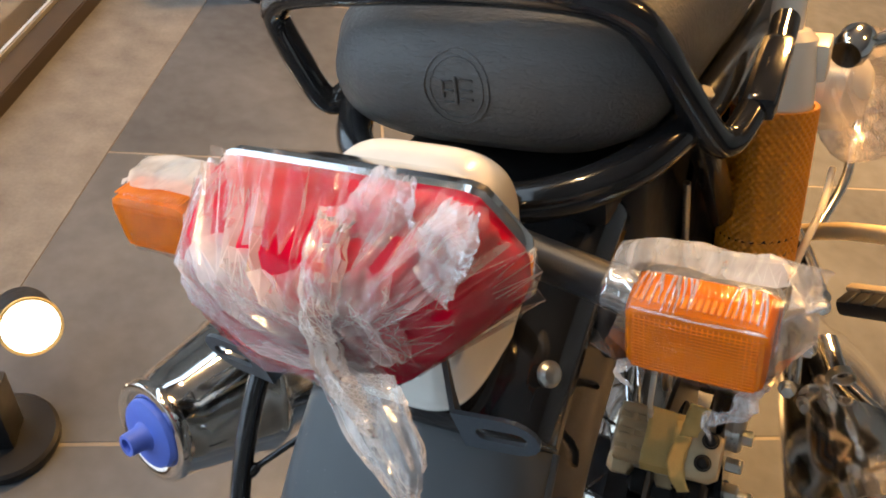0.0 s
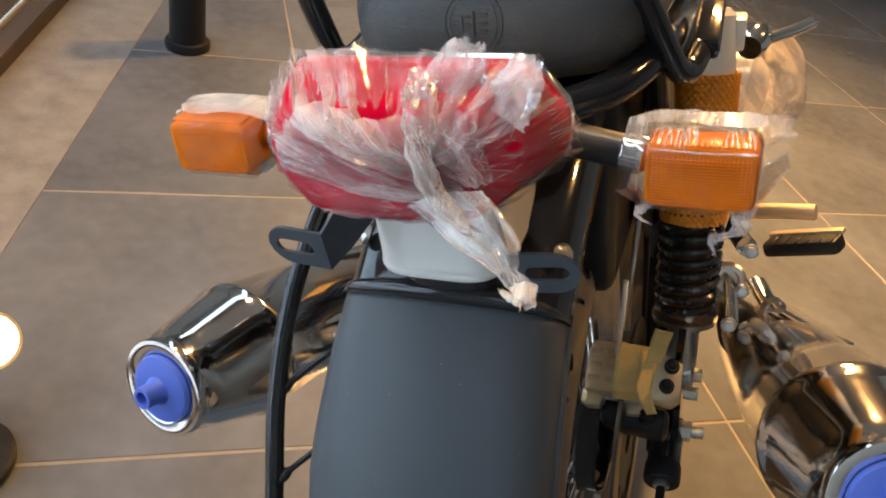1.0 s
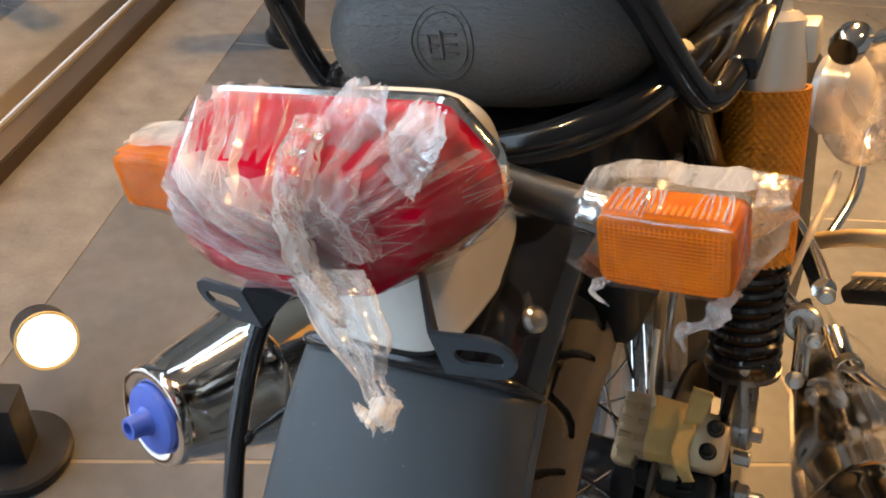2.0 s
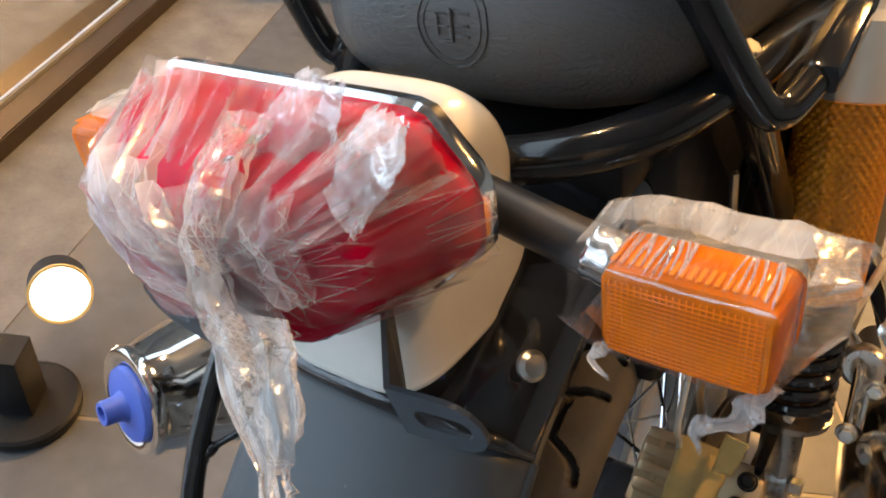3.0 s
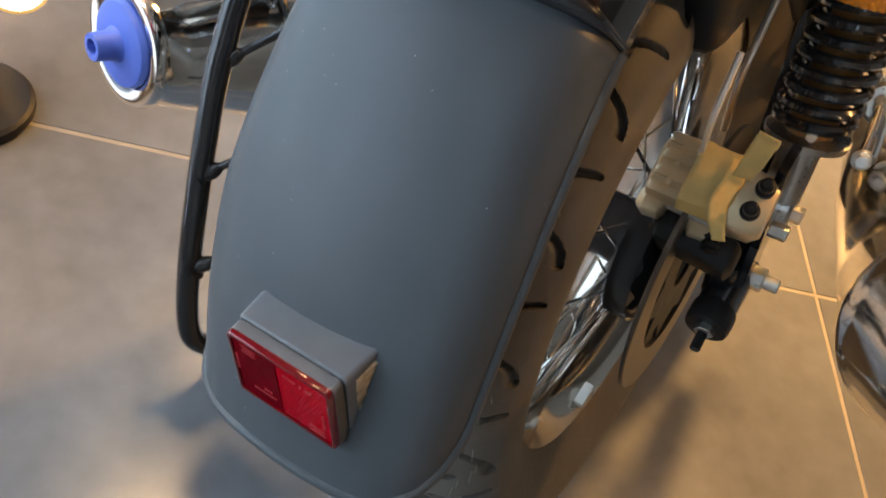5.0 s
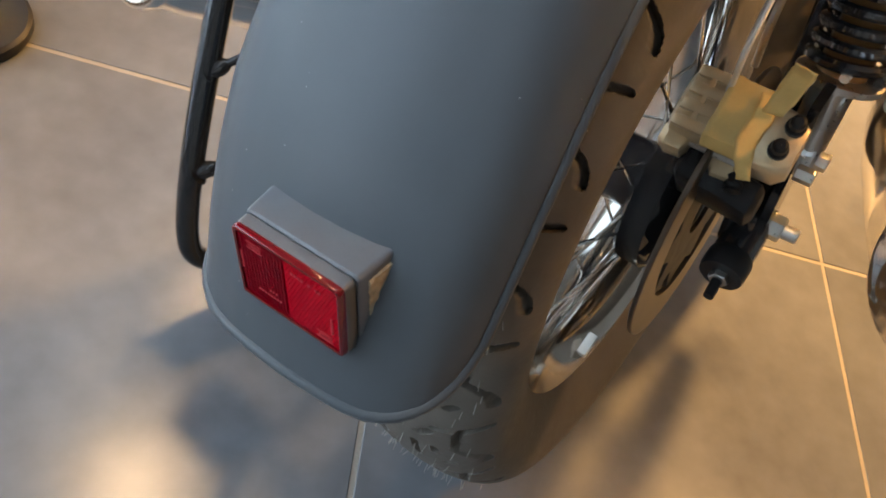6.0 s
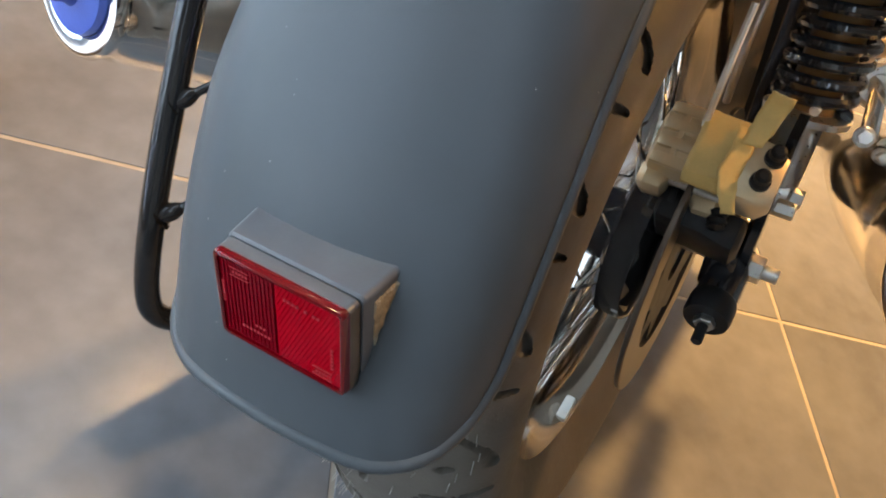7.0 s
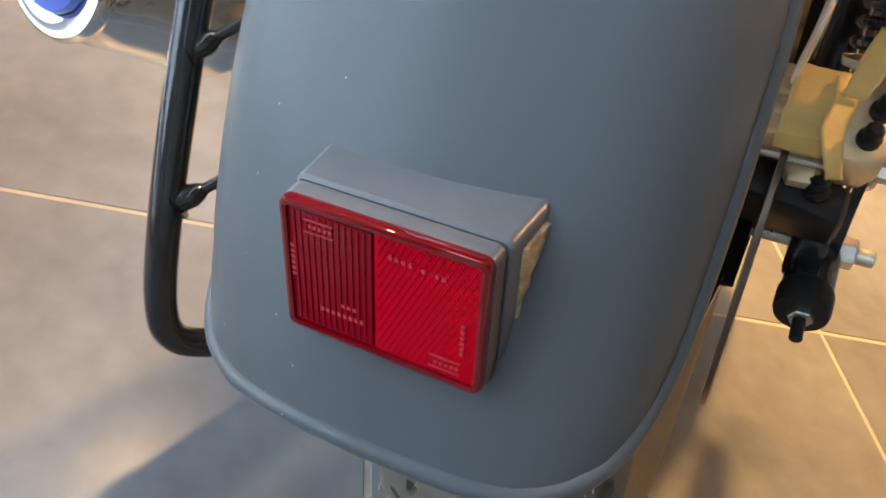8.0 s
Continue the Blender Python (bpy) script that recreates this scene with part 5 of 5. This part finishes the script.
def fan(a0, a1, hub, nu, nv, lift, amp, folds, seed, out_=0.003, start=0.0, reach=1.0):
    """Film drawn from the lamp's outline to a hub in long facets, with sharp folds that narrow towards the hub."""
    rng = random.Random(seed)
    loops = []
    for i in range(nu + 1):
        a = a0 + (a1 - a0) * i / nu
        puff = out_ * (0.4 + 1.2 * rng.random())
        x0, z0 = rim_point(a, puff)
        row = []
        for j in range(nv + 1):
            v = start + (reach - start) * (j + (0.5 * (i % 2) if 0 < j < nv else 0.0) + (0.35 * (rng.random() - 0.5) if 0 < j < nv else 0.0)) / nv
            w = 1 - (1 - v) ** 1.15
            x, z = x0 + (hub.x - x0) * w, z0 + (hub.z - z0) * w
            x += 0.004 * noise.noise(Vector((a * 0.05, v * 4, seed))) * (1 - v)
            z += 0.004 * noise.noise(Vector((v * 4, a * 0.05, seed + 3))) * (1 - v)
            y = lamp_front(x, z)
            fold = zigzag(folds * i / nu + 0.5 * noise.noise(Vector((a * 0.03, v * 2.2, seed + 7)))) - 0.4
            y -= lift + amp * (fold * (0.45 + 0.55 * (1 - v)) + 0.55 * (rng.random() - 0.5))
            y += (hub.y - y) * max(0.0, (v - 0.75) / 0.25) ** 1.5
            row.append(Vector((x, min(y, lamp_front(x, z) - 0.0008), z)))
        loops.append(row)
    bm = bmesh.new()
    vs = [[bm.verts.new(p) for p in row] for row in loops]
    for i in range(nu):
        for j in range(nv):
            q = vs[i][j], vs[i + 1][j], vs[i + 1][j + 1], vs[i][j + 1]
            for t in ((q[0], q[1], q[2]), (q[0], q[2], q[3])) if i % 2 else ((q[0], q[1], q[3]), (q[1], q[2], q[3])):
                bm.faces.new(t)
    return bm


# the clear layers over the right and the lower left, then the milky folds from the upper left to the tail
part("film", fan(-94, 86, KNOT, 20, 4, 0.0026, 0.0060, 7, 31, 0.004), M_film, tw, "", False)
part("film", fan(176, 268, GATHER, 13, 5, 0.0026, 0.0060, 5, 47, 0.007, 0.0, 0.80), M_film, tw, "", False)
part("film", fan(84, 178, GATHER, 34, 4, 0.0034, 0.0028, 9, 53, 0.005, 0.0, 0.62), M_film_top, tw, "", False)
part("fold", fan(112, 184, GATHER, 30, 6, 0.0050, 0.0086, 8, 61, 0.009, 0.06, 0.92), M_film_fold, tw, "", False)
part("fold", fan(60, 136, GATHER + Vector((0, -0.003, 0.002)), 24, 6, 0.0080, 0.0096, 6, 79, 0.0, 0.16, 0.78), M_film_fold, tw, "", False)
part("fold", fan(28, 70, KNOT, 9, 4, 0.0060, 0.0080, 4, 83, 0.002, 0.02), M_film_ear, tw, "", False)


def open_back(bm):
    """Leave a gathered strip as one sheet, open on the side that lies against the lamp."""
    bmesh.ops.recalc_face_normals(bm, faces=bm.faces[:])
    bmesh.ops.delete(bm, geom=[f for f in bm.faces if f.normal.y > 0.3], context="FACES")
    return bm


def ragged(points, radius, seed, amp, seg=48, n=16, flat=0.55):
    path = spline(points, n)
    loops = []
    for i, c in enumerate(path):
        f = i / (len(path) - 1)
        d = (path[min(i + 1, len(path) - 1)] - path[max(i - 1, 0)]).normalized()
        s = d.cross(Vector((0.2, 0, 1))).normalized()
        u = s.cross(d)
        r = radius(f)
        lp = []
        for k in range(seg):
            a = 2 * math.pi * k / seg + 1.5 * f
            pleat = 1 + 0.13 * math.sin(7 * a + 3 * f + seed) + 0.18 * noise.noise(Vector((3 * math.cos(a), 3 * math.sin(a), 5 * f + seed)))
            q = c + (s * math.cos(a) + u * math.sin(a) * flat) * r * pleat
            q = q + (q - c).normalized() * crumple(q, amp, 80, seed) + d * (0.006 * noise.noise(Vector((k * 0.7, seed, 0))) * (f ** 5))
            lp.append(q)
        loops.append(lp)
    return rings(loops, caps=False)


# the gathered tail of the wrap: a flattened, pleated funnel between its two edges
EDGE_L = [(0.022, -0.383, 0.504), (0.034, -0.391, 0.502), (0.054, -0.406, 0.497), (0.074, -0.416, 0.493), (0.085, -0.422, 0.490), (0.091, -0.428, 0.488), (0.100, -0.434, 0.485)]
EDGE_R = [(0.066, -0.380, 0.515), (0.074, -0.386, 0.511), (0.084, -0.396, 0.507), (0.093, -0.407, 0.500), (0.093, -0.416, 0.492), (0.101, -0.421, 0.490), (0.107, -0.428, 0.486)]


def funnel(shrink, puff, seed, reach=1.0):
    el, er = spline(EDGE_L, 5), spline(EDGE_R, 5)
    m = int(len(el) * reach)
    loops = []
    for i in range(m):
        f = i / (m - 1)
        l, r = el[i], er[i]
        mid = (l + r) / 2
        l, r = mid + (l - mid) * shrink, mid + (r - mid) * shrink
        along = (el[min(i + 1, len(el) - 1)] + er[min(i + 1, len(er) - 1)] - el[max(i - 1, 0)] - er[max(i - 1, 0)]).normalized()
        wide = (r - l)
        nrm = wide.cross(along).normalized()
        lp = []
        for k in range(34):
            a = 2 * math.pi * k / 34
            g, s = (1 - math.cos(a)) / 2, math.sin(a)
            q = l + wide * g + nrm * s * puff * (1 - 0.75 * f) * (0.4 + 0.6 * wide.length / 0.06)
            pleat = noise.noise(Vector((g * 9 + seed, f * 1.4, s + seed)))
            fine = noise.noise(Vector((g * 22 + seed, f * 3.0, 3 * s)))
            q += nrm * (0.0028 * pleat + 0.0013 * fine) * (1 - 0.5 * f)
            frill = max(0.0, (g - 0.80) / 0.20)
            q += (wide.normalized() * 0.6 + nrm) * 0.0030 * frill * noise.noise(Vector((f * 46, seed, 0.3))) * min(1, f * 3)
            q += noise.noise_vector(q * 200) * 0.0005
            lp.append(q)
        loops.append(lp)
    return rings(loops, caps=False)


part("twist", open_back(ragged([(0.022, -0.340, 0.566), (0.028, -0.362, 0.556), (0.032, -0.380, 0.540), (0.040, -0.388, 0.522), (0.052, -0.393, 0.508), (0.066, -0.400, 0.502)], lambda f: 0.0085 * (1 - 0.3 * f), 4.4, 0.0030, 22, 5, 0.5)), M_film_clump, tw, "", False)
part("tail", open_back(funnel(1.0, 0.006, 1.3)), M_film_tail, tw, "", False)
part("tuft", ragged([(0.099, -0.425, 0.488), (0.101, -0.431, 0.486), (0.102, -0.435, 0.484)], lambda f: 0.0062 * (1 - 0.3 * f), 9.1, 0.0014, 24, 8), M_film_milky, tw)
part("tuft", ragged([(0.099, -0.434, 0.486), (0.093, -0.433, 0.4865), (0.089, -0.431, 0.4885)], lambda f: 0.0026 * (1 - f) + 0.001, 2.1, 0.001, 16, 8), M_film_milky, tw)
part("ear", ragged([(0.030, -0.352, 0.540), (0.036, -0.335, 0.556), (0.043, -0.318, 0.576)], lambda f: 0.020 * (1 - f) + 0.008, 5.2, 0.003, 32, 16, 0.3), M_film_ear, tw)
part("ear", ragged([(0.066, -0.346, 0.545), (0.074, -0.338, 0.556), (0.080, -0.328, 0.570)], lambda f: 0.014 * (1 - f) + 0.007, 7.7, 0.0025, 32, 16, 0.3), M_film_ear, tw)

for sx in (1, -1):
    iw = film_thing("plastic_wrap", "loose clear polythene pouch over an amber turn signal")
    C = Vector((sx * 0.1725, 0, 0.4875))
    loops = []
    n, k = 44, 15
    for j in range(k + 1):
        f = j / k
        lp = []
        inner, outer_ = max(0.0, (0.16 - f) / 0.16), max(0.0, (f - 0.80) / 0.20)
        for i in range(n):
            a = 2 * math.pi * i / n
            c, s = math.cos(a), math.sin(a)
            cc, ss = math.copysign(abs(c) ** 0.3, c), math.copysign(abs(s) ** 0.3, s)
            x = C.x + sx * (-0.047 + (0.096 if sx > 0 else 0.084) * f)
            yy = -0.2690 + (0.0295 if c < 0 else 0.028) * cc
            zz = C.z + 0.0235 * ss
            # the open ends lie flat: pinched towards the upper back
            zz += (C.z + 0.020 - zz) * 0.55 * outer_ + (C.z + 0.010 - zz) * 0.35 * inner
            yy += (-0.250 - yy) * 0.45 * outer_
            q = Vector((x, yy, zz))
            q += Vector((0, c, s)) * crumple((q.x * 0.9, q.y, q.z * 0.7), 0.0024, 30, 2.2 * sx)
            q.x += 0.008 * noise.noise(Vector((i * 0.17, f * 2, sx * 3))) * max(outer_, inner)
            lp.append(q)
        loops.append(lp)
    front = lambda p: p.y < -0.280 or (sx > 0 and p.z > C.z + 0.015 and p.y < -0.274 and abs(p.x - C.x) < 0.034)
    for nm, mt, want in (("film", M_film_front, True), ("flap", M_film_pouch if sx > 0 else M_film_milky, False)):
        bm = rings(loops, caps=False)
        bmesh.ops.delete(bm, geom=[f for f in bm.faces if front(f.calc_center_median()) != want], context="FACES")
        bmesh.ops.triangulate(bm, faces=bm.faces[:])
        part(nm, bm, mt, iw, "", False)
    if sx < 0:
        continue
    part("tail", ragged([(C.x + sx * 0.028, -0.286, 0.468), (C.x + sx * 0.024, -0.298, 0.458), (C.x + sx * 0.010, -0.304, 0.452), (C.x + sx * 0.012, -0.307, 0.444)], lambda f: 0.0036 * (1 - 0.6 * f) + 0.0010, 3.3 + sx, 0.0034, 30, 14, 0.4), M_film_ear, iw, "", False)
    part("shred", ragged([(C.x - sx * 0.030, -0.288, 0.466), (C.x - sx * 0.036, -0.296, 0.461), (C.x - sx * 0.028, -0.300, 0.458)], lambda f: 0.0020 * (1 - 0.6 * f) + 0.0006, 6.3 + sx, 0.0022, 26, 12, 0.4), M_film_ear, iw, "", False)
    # pleats drawn over the lens's upper edge, and the crease along it
    rng_p = random.Random(17)
    for px_ in [-0.029 + 0.0026 * i for i in range(11)] + [0.013 + 0.0030 * i for i in range(6)]:
        px_ += rng_p.uniform(-0.0009, 0.0009)
        y1 = rng_p.uniform(-0.2955, -0.2900)
        lean = rng_p.uniform(-0.002, 0.002)
        thick = rng_p.uniform(0.0003, 0.0007)
        part("pleat", ragged([(C.x + px_ + lean, -0.272, C.z + 0.0225), (C.x + px_, (y1 - 0.272) / 2, C.z + 0.0213), (C.x + px_ - 0.3 * lean, y1, C.z + 0.0203)], lambda f, th=thick: th * (1.3 - 0.8 * f), px_ * 900, 0.0003, 8, 5, 0.6), M_film_ear, iw, "", False)
    part("crease", ragged([(C.x - 0.030, -0.2958, C.z + 0.0188), (C.x - 0.012, -0.2966, C.z + 0.0184), (C.x + 0.006, -0.2968, C.z + 0.0181), (C.x + 0.029, -0.2964, C.z + 0.0185)], lambda f: 0.00045 + 0.0004 * f, 4.9, 0.0005, 8, 8, 0.6), M_film_ear, iw, "", False)

cw = film_thing("plastic_wrap", "clear polythene bag over a polished engine cover")
bagl = []
for j in range(25):
    f = j / 24
    c0 = Vector((0.222, 0.34 + 0.16 * f, 0.335 - 0.13 * f))
    rr = 0.020 + 0.046 * math.sin(math.pi * min(f * 1.1, 1.0)) ** 0.8
    bagl.append([c0 + Vector((math.cos(a) * rr * 0.8, math.sin(a) * rr * 0.6, math.sin(a) * rr)) * (1 + 4 * crumple((math.cos(a) * 0.05, f * 0.1, math.sin(a) * 0.05), 0.03, 30, 6.6)) for a in [2 * math.pi * q / 60 for q in range(60)]])
part("film", rings(bagl, caps=False), M_film_fold, cw)

# ---- display lamps on the floor ----
lamp = thing("floor_lamp", Matrix.Translation((-0.108, 0.994, 0.0)) @ Matrix.Scale(1.04, 4), "small black floor spotlight, switched on", "lamp")
part("base", revolve([(0.0, 0.0), (0.0, 0.072), (0.006, 0.075), (0.018, 0.075), (0.022, 0.070), (0.022, 0.0)], (0, 0, 0), (0, 0, 1), 48), M_plastic, lamp)
part("post", block(-0.004, 0.0, 0.080, 0.052, 0.052, 0.118, 0.003, 2), M_plastic, lamp)
face = Vector((0.045, 0.085, 0.163))
aim = Vector((0.42, -0.72, 0.55)).normalized()
part("head", revolve([(-0.10, 0.0), (-0.10, 0.038), (-0.095, 0.042), (0.0, 0.042), (0.0, 0.0385), (-0.006, 0.0385)], face, aim, 40), M_plastic, lamp)
part("ring", revolve([(-0.004, 0.0385), (0.002, 0.0395), (0.002, 0.0425), (-0.004, 0.043)], face, aim, 40), M_tape, lamp, "brass ring")
part("diffuser", revolve([(-0.003, 0.0385), (-0.001, 0.02), (0.0, 0.0)], face, aim, 40), M_lamp, lamp, "glowing white face")

post = thing("post", Matrix.Translation((0.189, 2.492, 0.0)) @ Matrix.Scale(1.04, 4), "dark grey round display post with a foot ring", "post")
part("foot", revolve([(0.0, 0.0), (0.0, 0.062), (0.012, 0.064), (0.024, 0.060), (0.026, 0.050)], (0, 0, 0), (0, 0, 1), 40), M_plastic, post)
part("shaft", revolve([(0.0, 0.050), (0.34, 0.050), (0.345, 0.046), (0.345, 0.0)], (0, 0, 0.02), (0, 0, 1), 40), M_plastic, post)


# ---- floor tiles ----
def clip(poly, keep):
    out = []
    for i, p in enumerate(poly):
        q = poly[(i + 1) % len(poly)]
        a, b = keep(p), keep(q)
        if a >= 0:
            out.append(p)
        if (a >= 0) != (b >= 0):
            t = a / (a - b)
            out.append((p[0] + (q[0] - p[0]) * t, p[1] + (q[1] - p[1]) * t))
    return out


tile_mesh = None
for i in range(-3, 7):
    for j in range(-6, 7):
        x0, y0 = TX + (i - 1) * TILE, TY + (j - 1) * TILE
        g = 0.0034
        poly = [(x0 + g, y0 + g), (x0 + TILE - g, y0 + g), (x0 + TILE - g, y0 + TILE - g), (x0 + g, y0 + TILE - g)]
        whole = all(p[0] - edge_x(p[1]) > 0 for p in poly)
        poly = clip(poly, lambda p: p[0] - edge_x(p[1], 0.001))
        if len(poly) < 3 or x0 > X1 - 0.1 or y0 > Y1 - 0.1 or y0 < Y0 - 0.1:
            continue
        if whole and tile_mesh:
            ob = new("tile", tile_mesh)
        else:
            bm = bmesh.new()
            lo = [bm.verts.new((x - x0, y - y0, -0.006)) for x, y in poly]
            mid = [bm.verts.new((x - x0, y - y0, -0.0008)) for x, y in poly]
            cx, cy = sum(p[0] for p in poly) / len(poly), sum(p[1] for p in poly) / len(poly)
            hi = [bm.verts.new((x - x0 + (0.0012 if cx > x else -0.0012), y - y0 + (0.0012 if cy > y else -0.0012), 0.0)) for x, y in poly]
            bm.faces.new(hi)
            for k in range(len(poly)):
                q = (k + 1) % len(poly)
                bm.faces.new((lo[k], lo[q], mid[q], mid[k]))
                bm.faces.new((mid[k], mid[q], hi[q], hi[k]))
            ob = mesh_ob("tile", bm, M_tile, False)
            if whole:
                tile_mesh = ob.data
        ob.location = (x0, y0, 0)
        ob.parent = floor
